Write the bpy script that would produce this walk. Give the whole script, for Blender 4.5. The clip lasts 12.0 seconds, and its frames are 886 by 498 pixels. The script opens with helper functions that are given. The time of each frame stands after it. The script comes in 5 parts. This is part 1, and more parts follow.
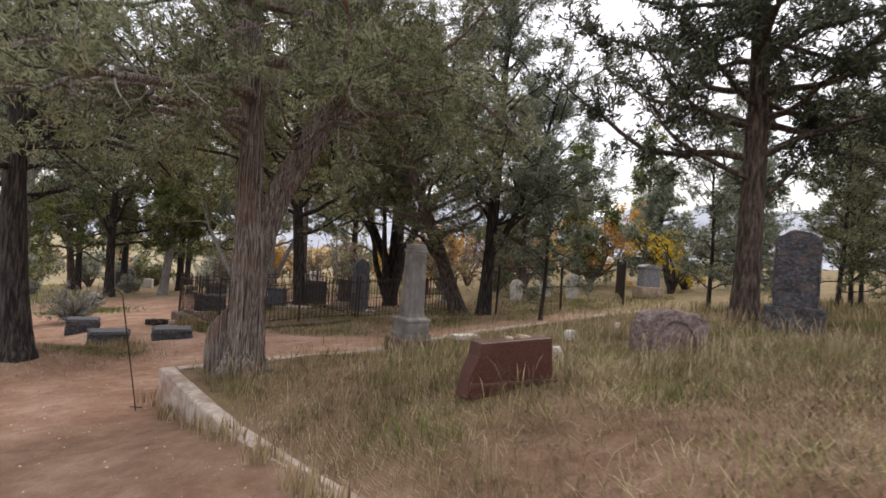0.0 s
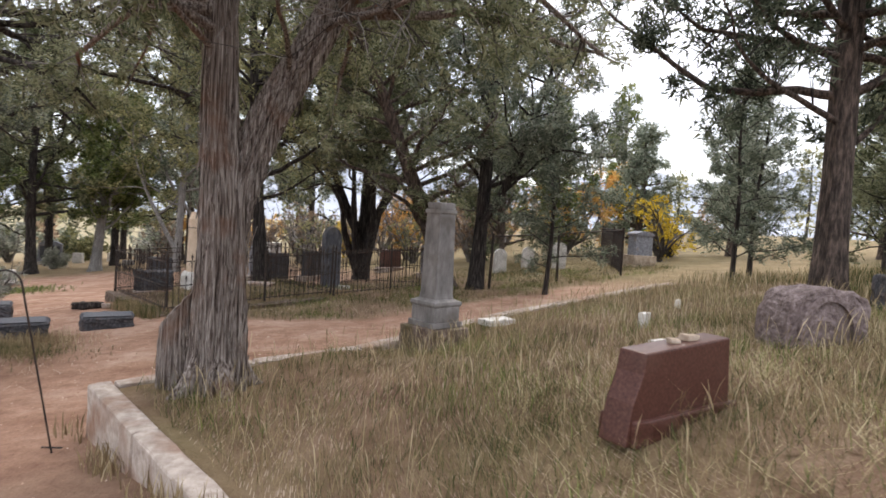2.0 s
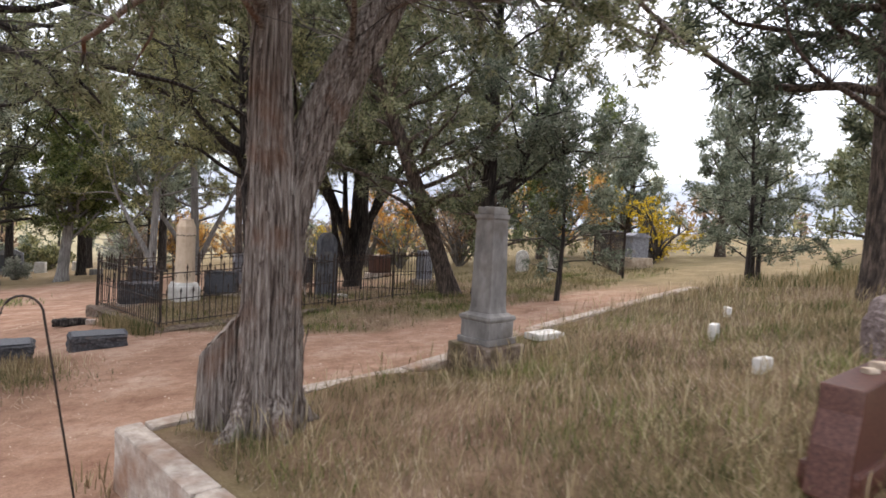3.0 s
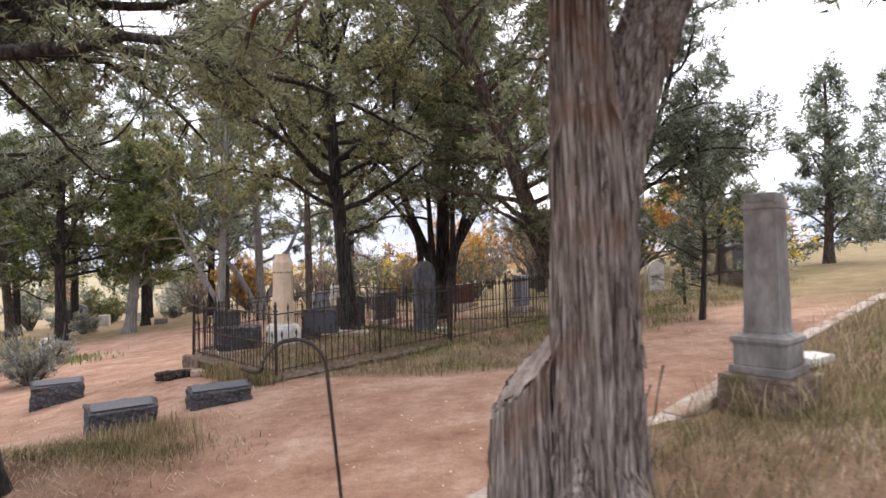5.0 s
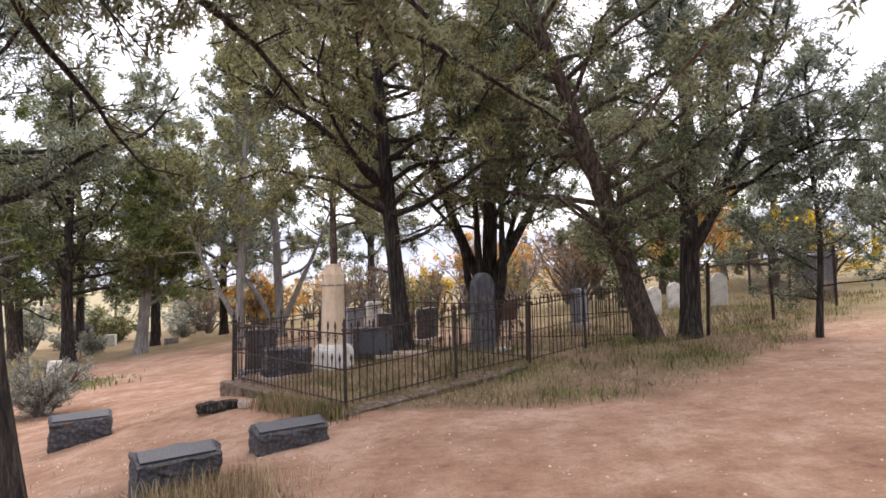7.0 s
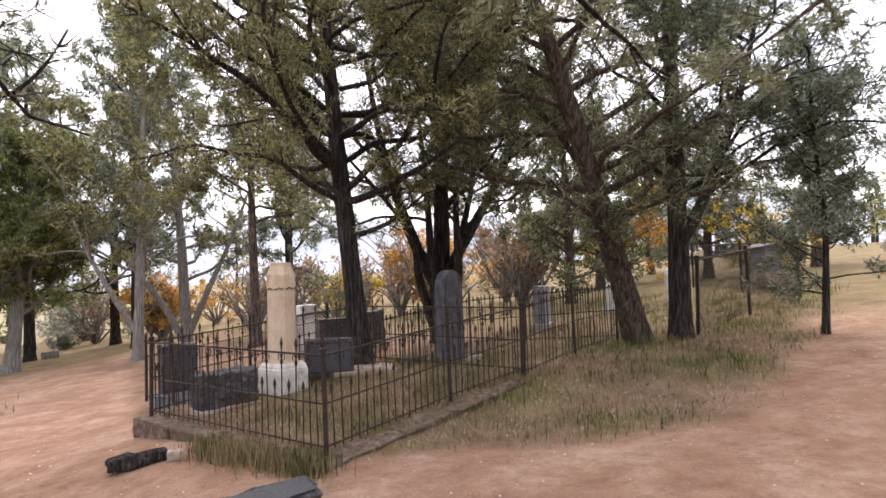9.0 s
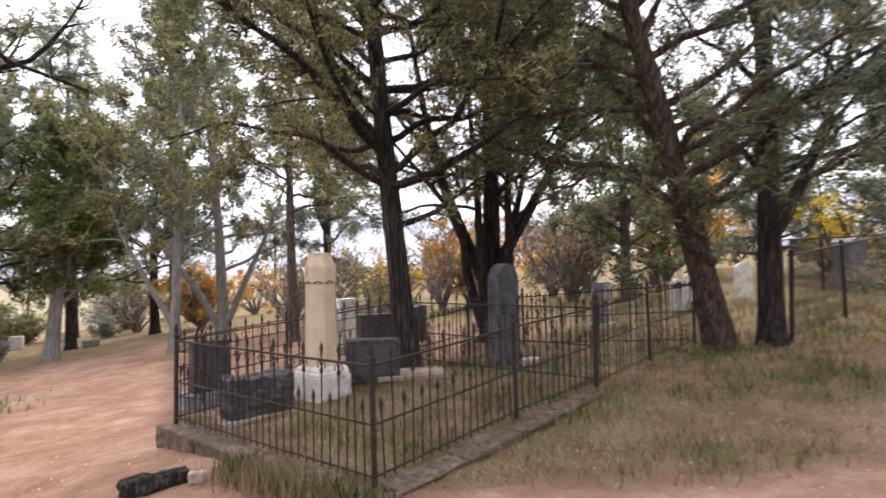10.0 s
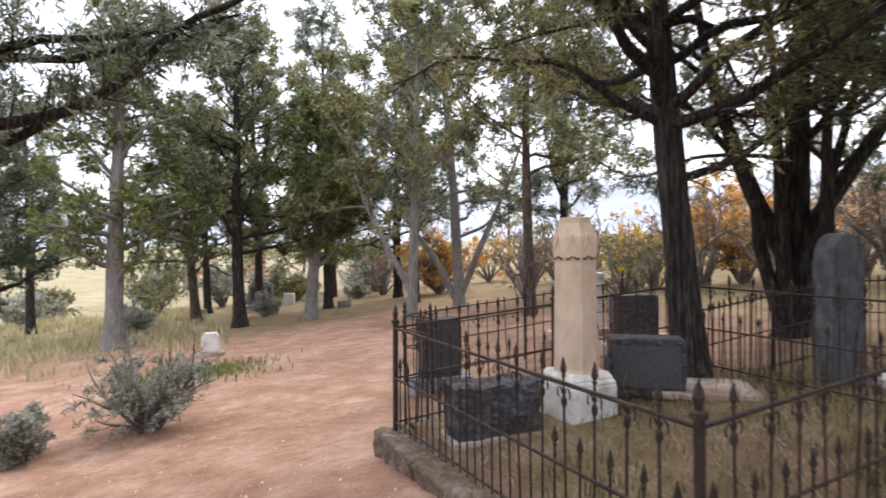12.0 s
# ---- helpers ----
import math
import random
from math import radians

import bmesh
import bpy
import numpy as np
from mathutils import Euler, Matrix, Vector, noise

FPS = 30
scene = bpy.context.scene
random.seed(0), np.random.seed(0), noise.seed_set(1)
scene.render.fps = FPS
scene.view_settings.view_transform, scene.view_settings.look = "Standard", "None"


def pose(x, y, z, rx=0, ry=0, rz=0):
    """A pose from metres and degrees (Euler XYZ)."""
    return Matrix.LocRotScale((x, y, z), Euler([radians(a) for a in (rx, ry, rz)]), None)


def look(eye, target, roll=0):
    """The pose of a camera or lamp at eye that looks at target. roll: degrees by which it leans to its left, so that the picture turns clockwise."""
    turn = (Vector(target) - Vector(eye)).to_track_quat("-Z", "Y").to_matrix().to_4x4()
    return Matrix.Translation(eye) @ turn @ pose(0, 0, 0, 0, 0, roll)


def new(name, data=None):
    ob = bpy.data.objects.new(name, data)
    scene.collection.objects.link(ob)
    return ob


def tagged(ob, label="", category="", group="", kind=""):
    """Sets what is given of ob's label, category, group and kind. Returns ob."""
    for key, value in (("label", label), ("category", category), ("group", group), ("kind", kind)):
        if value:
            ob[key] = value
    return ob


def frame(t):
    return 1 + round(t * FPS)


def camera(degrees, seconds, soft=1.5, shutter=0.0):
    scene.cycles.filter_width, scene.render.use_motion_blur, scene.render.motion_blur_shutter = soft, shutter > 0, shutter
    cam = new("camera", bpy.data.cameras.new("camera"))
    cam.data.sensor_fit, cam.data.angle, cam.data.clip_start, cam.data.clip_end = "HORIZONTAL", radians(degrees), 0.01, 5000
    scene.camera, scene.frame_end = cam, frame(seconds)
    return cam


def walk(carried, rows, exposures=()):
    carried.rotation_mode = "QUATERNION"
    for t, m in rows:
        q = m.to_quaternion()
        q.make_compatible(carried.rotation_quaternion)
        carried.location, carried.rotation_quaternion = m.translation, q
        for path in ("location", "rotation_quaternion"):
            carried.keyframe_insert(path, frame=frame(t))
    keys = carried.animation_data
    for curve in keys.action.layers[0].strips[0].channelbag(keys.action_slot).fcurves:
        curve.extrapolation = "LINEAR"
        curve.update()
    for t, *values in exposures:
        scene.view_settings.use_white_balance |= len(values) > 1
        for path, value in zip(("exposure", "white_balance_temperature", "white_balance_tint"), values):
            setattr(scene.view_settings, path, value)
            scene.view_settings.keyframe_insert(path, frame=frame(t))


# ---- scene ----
cam = camera(74.6, 12.0, soft=1.6, shutter=0.4)
PATH = [
    (0, (0.553, -2.647, 1.817), (0.558, -0.648, 1.823), 3.9),
    (0.5, (0.366, -2.073, 1.754), (0.378, -0.073, 1.743), 3.7),
    (1, (0.142, -1.553, 1.68), (0.2, 0.445, 1.626), 3.4),
    (1.5, (-0.093, -1.07, 1.642), (0.001, 0.927, 1.578), 3.3),
    (2, (-0.325, -0.678, 1.658), (-0.134, 1.311, 1.574), 3.5),
    (2.5, (-0.669, -0.349, 1.673), (-0.383, 1.629, 1.599), 3.3),
    (4.5, (-2.15, 1.0, 1.489), (-1.919, 2.986, 1.45), 0.3),
    (5, (-2.455, 1.376, 1.443), (-2.275, 3.368, 1.481), -0.9),
    (5.5, (-2.693, 1.771, 1.401), (-2.519, 3.762, 1.461), -0.7),
    (6, (-2.952, 2.098, 1.381), (-2.78, 4.089, 1.468), -1.1),
    (6.5, (-3.243, 2.457, 1.351), (-3.081, 4.448, 1.449), -1.1),
    (8.5, (-4.234, 3.997, 1.367), (-3.8, 5.947, 1.452), -1.9),
    (9, (-4.327, 4.531, 1.405), (-3.82, 6.464, 1.483), -2.1),
    (9.5, (-4.34, 4.995, 1.447), (-3.852, 6.934, 1.506), -1.5),
    (10, (-4.368, 5.533, 1.42), (-3.98, 7.494, 1.477), -1.4),
    (10.5, (-4.318, 6.073, 1.406), (-4.193, 8.069, 1.417), -1.1),
    (11, (-4.4, 6.586, 1.434), (-4.422, 8.586, 1.432), -1.5),
    (11.5, (-4.5, 7.026, 1.423), (-4.694, 9.017, 1.401), -1.2),
    (12, (-4.59, 7.401, 1.451), (-4.983, 9.362, 1.411), -0.9),
]
walk(cam, [(t, look(eye, target, roll)) for t, eye, target, roll in PATH],
     exposures=[(0, 0.62, 7300, 15), (0.5, 0.72, 7300, 15), (1, 1.03, 7100, 14), (2.5, 1.07, 6900, 13), (5.5, 1.3, 6950, 17), (9.5, 1.3, 7200, 18), (11.5, 1.36, 6750, 15), (12, 1.24, 6800, 15)])

# ---- light: a bright overcast sky and a weak, very wide sun ----
SUN_UP, SUN_ROUND = 48.0, 20.0
world = bpy.data.worlds.new("overcast")
scene.world = world
world.use_nodes = True
wt = world.node_tree
wt.nodes.clear()
sky = wt.nodes.new("ShaderNodeTexSky")
sky.sky_type = "NISHITA"
sky.sun_disc = False
sky.sun_elevation, sky.sun_rotation = radians(SUN_UP), radians(SUN_ROUND)
sky_bg = wt.nodes.new("ShaderNodeBackground")
sky_bg.inputs["Strength"].default_value = 0.05
wt.links.new(sky.outputs[0], sky_bg.inputs["Color"])
# the cloud layer: pale grey-white with soft unevenness
tc = wt.nodes.new("ShaderNodeTexCoord")
cl = wt.nodes.new("ShaderNodeTexNoise")
cl.inputs["Scale"].default_value = 2.2
cl.inputs["Detail"].default_value = 5
wt.links.new(tc.outputs["Generated"], cl.inputs["Vector"])
cr = wt.nodes.new("ShaderNodeValToRGB")
cr.color_ramp.elements[0].position, cr.color_ramp.elements[0].color = 0.35, (0.66, 0.71, 0.82, 1)
cr.color_ramp.elements[1].position, cr.color_ramp.elements[1].color = 0.68, (0.92, 0.93, 0.96, 1)
wt.links.new(cl.outputs["Fac"], cr.inputs["Fac"])
cloud_bg = wt.nodes.new("ShaderNodeBackground")
# an overcast sky is about three times as bright overhead as at the horizon: L = zenith * (1 + 2 sin(elevation)) / 3
ZENITH = 1.45
sep = wt.nodes.new("ShaderNodeSeparateXYZ")
wt.links.new(tc.outputs["Generated"], sep.inputs[0])
lift = wt.nodes.new("ShaderNodeMath")
lift.operation = "MULTIPLY_ADD"
lift.inputs[1].default_value, lift.inputs[2].default_value = ZENITH * 2 / 3, ZENITH / 3
wt.links.new(sep.outputs["Z"], lift.inputs[0])
floor_ = wt.nodes.new("ShaderNodeMath")
floor_.operation = "MAXIMUM"
floor_.inputs[1].default_value = ZENITH / 3
wt.links.new(lift.outputs[0], floor_.inputs[0])
wt.links.new(floor_.outputs[0], cloud_bg.inputs["Strength"])
wt.links.new(cr.outputs["Color"], cloud_bg.inputs["Color"])
add = wt.nodes.new("ShaderNodeAddShader")
wt.links.new(sky_bg.outputs[0], add.inputs[0])
wt.links.new(cloud_bg.outputs[0], add.inputs[1])
wo = wt.nodes.new("ShaderNodeOutputWorld")
wt.links.new(add.outputs[0], wo.inputs["Surface"])

sun = new("sun", bpy.data.lights.new("sun", "SUN"))
sun.data.energy, sun.data.angle, sun.data.color = 1.3, radians(40), (1.0, 0.95, 0.88)
sr, se = radians(SUN_ROUND), radians(SUN_UP)
sun.matrix_world = look((30 * math.sin(sr) * math.cos(se), 30 * math.cos(sr) * math.cos(se), 30 * math.sin(se)), (0, 0, 0))


# ---- materials ----
def mat(name, stops, scale=6.0, detail=6.0, stretch=(1, 1, 1), rough=0.85, bump=0.3, bump_scale=40.0, bump_dist=0.01,
        narrow=0.2, stain=None, stain_scale=1.5, stain_at=0.55, island=0.0, per_object=0.0, metallic=0.0, spec=0.3, sheer=0.0):
    """A weathered surface: a grain of colours, stains at a second scale, fine relief. sheer: light let through, for leaves."""
    m = bpy.data.materials.new(name)
    m.use_nodes = True
    nt = m.node_tree
    nd, ln = nt.nodes, nt.links
    bsdf = nd["Principled BSDF"]
    co = nd.new("ShaderNodeTexCoord")
    mp = nd.new("ShaderNodeMapping")
    mp.inputs["Scale"].default_value = stretch
    ln.new(co.outputs["Object"], mp.inputs["Vector"])
    grain = nd.new("ShaderNodeTexNoise")
    grain.inputs["Scale"].default_value, grain.inputs["Detail"].default_value = scale, detail
    grain.inputs["Roughness"].default_value = 0.65
    ln.new(mp.outputs[0], grain.inputs["Vector"])
    ramp = nd.new("ShaderNodeValToRGB")
    el = ramp.color_ramp.elements
    el[0].position, el[0].color = 0.5 - narrow, (*stops[0], 1)
    el[1].position, el[1].color = 0.5 + narrow, (*stops[-1], 1)
    for i, c in enumerate(stops[1:-1]):
        e = el.new(0.5 - narrow + 2 * narrow * (i + 1) / (len(stops) - 1))
        e.color = (*c, 1)
    factor = grain.outputs["Fac"]
    for amount, node, socket in ((island, "ShaderNodeNewGeometry", "Random Per Island"), (per_object, "ShaderNodeObjectInfo", "Random")):
        if amount:
            src = nd.new(node)
            ma = nd.new("ShaderNodeMath")
            ma.operation = "MULTIPLY_ADD"
            ma.inputs[1].default_value = amount
            ln.new(src.outputs[socket], ma.inputs[0])
            sub = nd.new("ShaderNodeMath")
            sub.operation = "SUBTRACT"
            sub.inputs[1].default_value = amount / 2
            ln.new(factor, sub.inputs[0])
            ln.new(sub.outputs[0], ma.inputs[2])
            factor = ma.outputs[0]
    ln.new(factor, ramp.inputs["Fac"])
    colour = ramp.outputs["Color"]
    if stain:
        sn = nd.new("ShaderNodeTexNoise")
        sn.inputs["Scale"].default_value, sn.inputs["Detail"].default_value = stain_scale, 4
        ln.new(co.outputs["Object"], sn.inputs["Vector"])
        sramp = nd.new("ShaderNodeValToRGB")
        sramp.color_ramp.elements[0].position, sramp.color_ramp.elements[1].position = stain_at - 0.06, stain_at + 0.14
        ln.new(sn.outputs["Fac"], sramp.inputs["Fac"])
        mx = nd.new("ShaderNodeMix")
        mx.data_type = "RGBA"
        mx.inputs["B"].default_value = (*stain, 1)
        ln.new(sramp.outputs["Color"], mx.inputs["Factor"])
        ln.new(colour, mx.inputs["A"])
        colour = mx.outputs["Result"]
    ln.new(colour, bsdf.inputs["Base Color"])
    bsdf.inputs["Roughness"].default_value = rough
    bsdf.inputs["Metallic"].default_value = metallic
    bsdf.inputs["Specular IOR Level"].default_value = spec
    if bump:
        bn = nd.new("ShaderNodeTexNoise")
        bn.inputs["Scale"].default_value, bn.inputs["Detail"].default_value = bump_scale, 5
        ln.new(mp.outputs[0], bn.inputs["Vector"])
        bu = nd.new("ShaderNodeBump")
        bu.inputs["Strength"].default_value, bu.inputs["Distance"].default_value = bump, bump_dist
        ln.new(bn.outputs["Fac"], bu.inputs["Height"])
        ln.new(bu.outputs["Normal"], bsdf.inputs["Normal"])
    if sheer:
        tr = nd.new("ShaderNodeBsdfTranslucent")
        ln.new(colour, tr.inputs["Color"])
        ms = nd.new("ShaderNodeMixShader")
        ms.inputs["Fac"].default_value = sheer
        ln.new(bsdf.outputs[0], ms.inputs[1])
        ln.new(tr.outputs[0], ms.inputs[2])
        ln.new(ms.outputs[0], nd["Material Output"].inputs["Surface"])
    return m


BARK = mat("juniper_bark", [(0.02, 0.014, 0.011), (0.085, 0.062, 0.052), (0.21, 0.172, 0.15), (0.33, 0.285, 0.255), (0.50, 0.45, 0.415)], 62, 8, (1, 1, 0.04), 0.95, 1.0, 110, 0.03, 0.17, (0.19, 0.09, 0.05), 2.6, 0.6)
BARK_DARK = mat("dark_bark", [(0.012, 0.01, 0.0095), (0.035, 0.029, 0.027), (0.10, 0.085, 0.077)], 10, 8, (3, 3, 0.3), 0.95, 1.0, 20, 0.04, 0.13)
BARK_PINE = mat("pine_bark", [(0.03, 0.022, 0.019), (0.085, 0.065, 0.055), (0.19, 0.14, 0.115)], 9, 8, (2.5, 2.5, 0.5), 0.95, 1.0, 18, 0.04, 0.13)
BARK_GREY = mat("grey_bark", [(0.09, 0.085, 0.08), (0.2, 0.19, 0.18), (0.36, 0.345, 0.33)], 9, 8, (3, 3, 0.3), 0.95, 0.9, 22, 0.02)
TWIG = mat("grey_twigs", [(0.06, 0.052, 0.047), (0.16, 0.145, 0.135), (0.30, 0.28, 0.265)], 3, 4, rough=0.95, bump=0, island=0.6)
TWIG_DARK = mat("dark_twigs", [(0.02, 0.017, 0.016), (0.05, 0.043, 0.04), (0.13, 0.115, 0.105)], 3, 4, rough=0.95, bump=0, island=0.6)
CUT_WOOD = mat("weathered_cut_wood", [(0.12, 0.095, 0.08), (0.27, 0.22, 0.19), (0.42, 0.36, 0.32)], 7, 8, (2.5, 2.5, 0.3), 0.95, 0.8, 24, 0.02)


def leaves(name, dark, mid, pale):
    return mat(name, [dark, mid, pale], 1.1, 3, rough=0.75, bump=0, island=0.55, per_object=0.12, spec=0.2, sheer=0.4)


LEAF = leaves("juniper_leaves", (0.08, 0.095, 0.05), (0.185, 0.203, 0.115), (0.33, 0.34, 0.215))
LEAF_DARK = leaves("dark_pine_leaves", (0.038, 0.05, 0.034), (0.085, 0.104, 0.068), (0.175, 0.195, 0.135))
LEAF_BLUE = leaves("grey_green_leaves", (0.095, 0.118, 0.085), (0.21, 0.24, 0.178), (0.36, 0.39, 0.30))
LEAF_FRESH = leaves("green_juniper_leaves", (0.067, 0.091, 0.030), (0.152, 0.189, 0.067), (0.281, 0.305, 0.122))
LEAF_SAGE = leaves("sage_leaves", (0.19, 0.205, 0.165), (0.33, 0.34, 0.285), (0.50, 0.505, 0.44))
LEAF_YELLOW = leaves("yellow_leaves", (0.36, 0.25, 0.02), (0.62, 0.43, 0.035), (0.78, 0.60, 0.08))
LEAF_ORANGE = leaves("orange_leaves", (0.44, 0.22, 0.06), (0.62, 0.35, 0.10), (0.72, 0.50, 0.18))
LEAF_DRY = leaves("dry_brush_leaves", (0.13, 0.09, 0.065), (0.27, 0.185, 0.125), (0.42, 0.31, 0.21))
LEAF_OLIVE = leaves("olive_brush_leaves", (0.102, 0.109, 0.052), (0.220, 0.220, 0.109), (0.395, 0.373, 0.191))
GRASS = leaves("half_dry_grass", (0.045, 0.062, 0.02), (0.15, 0.135, 0.058), (0.36, 0.275, 0.16))
GRASS_GREEN = leaves("fresh_grass", (0.06, 0.088, 0.022), (0.125, 0.16, 0.048), (0.26, 0.28, 0.10))
GRASS_DRY = leaves("dry_grass", (0.20, 0.145, 0.085), (0.36, 0.28, 0.16), (0.52, 0.43, 0.28))
GRASS_PALE = leaves("pale_field_grass", (0.28, 0.24, 0.13), (0.45, 0.39, 0.22), (0.60, 0.53, 0.33))
LITTER = leaves("needle_litter", (0.13, 0.08, 0.055), (0.27, 0.185, 0.13), (0.50, 0.40, 0.31))
IRON = mat("rusted_black_iron", [(0.012, 0.01, 0.01), (0.03, 0.022, 0.019), (0.07, 0.042, 0.03)], 30, 6, rough=0.7, bump=0.4, bump_scale=120, bump_dist=0.003, stain=(0.10, 0.05, 0.028), stain_scale=9, stain_at=0.6, spec=0.4)
CONCRETE = mat("worn_concrete", [(0.27, 0.22, 0.185), (0.42, 0.355, 0.305), (0.56, 0.49, 0.43)], 14, 8, rough=0.95, bump=0.7, bump_scale=60, bump_dist=0.008, stain=(0.25, 0.14, 0.09), stain_scale=2.6, stain_at=0.55)
RUBBLE = mat("rough_rubble_kerb", [(0.07, 0.045, 0.034), (0.16, 0.115, 0.09), (0.30, 0.245, 0.205)], 10, 8, rough=0.95, bump=1.0, bump_scale=24, bump_dist=0.03, stain=(0.12, 0.10, 0.05), stain_scale=3, stain_at=0.55)
GRAY_STONE = mat("grey_weathered_marble", [(0.12, 0.11, 0.105), (0.23, 0.215, 0.205), (0.34, 0.32, 0.305)], 7, 8, (1, 1, 0.4), 0.85, 0.4, 50, 0.006, 0.2, (0.12, 0.10, 0.085), 3.2, 0.57)
BEIGE_STONE = mat("cream_marble", [(0.50, 0.375, 0.27), (0.64, 0.50, 0.37), (0.72, 0.59, 0.46)], 5, 8, (1, 1, 0.5), 0.75, 0.3, 40, 0.004, 0.2, (0.42, 0.30, 0.21), 3.0, 0.62)
WHITE_STONE = mat("white_marble", [(0.48, 0.46, 0.43), (0.66, 0.635, 0.60), (0.78, 0.76, 0.73)], 8, 8, rough=0.8, bump=0.4, bump_scale=50, bump_dist=0.006, stain=(0.34, 0.30, 0.26), stain_scale=5, stain_at=0.6)
DARK_STONE = mat("dark_grey_granite", [(0.022, 0.022, 0.026), (0.055, 0.055, 0.062), (0.14, 0.135, 0.14)], 26, 8, rough=0.75, bump=0.9, bump_scale=30, bump_dist=0.02, stain=(0.12, 0.085, 0.07), stain_scale=5, stain_at=0.58)
DARK_POLISH = mat("polished_dark_granite", [(0.03, 0.032, 0.038), (0.055, 0.058, 0.068), (0.10, 0.10, 0.115)], 70, 6, rough=0.5, bump=0.05, bump_scale=90, bump_dist=0.002, spec=0.5)
BLUE_STONE = mat("blue_grey_granite", [(0.12, 0.125, 0.15), (0.22, 0.225, 0.255), (0.36, 0.365, 0.40)], 18, 8, rough=0.8, bump=0.9, bump_scale=22, bump_dist=0.03, stain=(0.30, 0.25, 0.22), stain_scale=3, stain_at=0.62)
SLATE = mat("dark_slate", [(0.045, 0.047, 0.055), (0.095, 0.097, 0.11), (0.17, 0.17, 0.185)], 12, 8, (1, 1, 0.4), 0.8, 0.5, 40, 0.01, 0.2, (0.2, 0.18, 0.16), 3, 0.62)
RED_STONE = mat("polished_red_granite", [(0.042, 0.015, 0.011), (0.08, 0.03, 0.022), (0.125, 0.056, 0.042)], 60, 6, rough=0.42, bump=0.1, bump_scale=90, bump_dist=0.002, stain=(0.11, 0.055, 0.042), stain_scale=3, stain_at=0.62, spec=0.35)
PINK_STONE = mat("pink_grey_granite", [(0.09, 0.065, 0.062), (0.19, 0.145, 0.138), (0.33, 0.27, 0.26)], 20, 8, rough=0.9, bump=0.9, bump_scale=26, bump_dist=0.03, stain=(0.13, 0.10, 0.09), stain_scale=4, stain_at=0.6)
BUFF_STONE = mat("buff_sandstone", [(0.30, 0.23, 0.17), (0.44, 0.35, 0.27), (0.55, 0.47, 0.38)], 9, 8, rough=0.95, bump=0.8, bump_scale=30, bump_dist=0.02, stain=(0.2, 0.14, 0.1), stain_scale=4, stain_at=0.6)
PEBBLE = mat("path_pebbles", [(0.30, 0.18, 0.12), (0.42, 0.28, 0.2), (0.58, 0.46, 0.37)], 5, 3, rough=0.95, bump=0, island=0.8)
INK = mat("carved_letters", [(0.05, 0.045, 0.04), (0.09, 0.08, 0.07)], 30, 3, bump=0)
# pale blue-grey stands in for the haze in front of the far ridges
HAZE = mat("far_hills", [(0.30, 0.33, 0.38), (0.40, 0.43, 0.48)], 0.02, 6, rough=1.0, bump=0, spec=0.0)


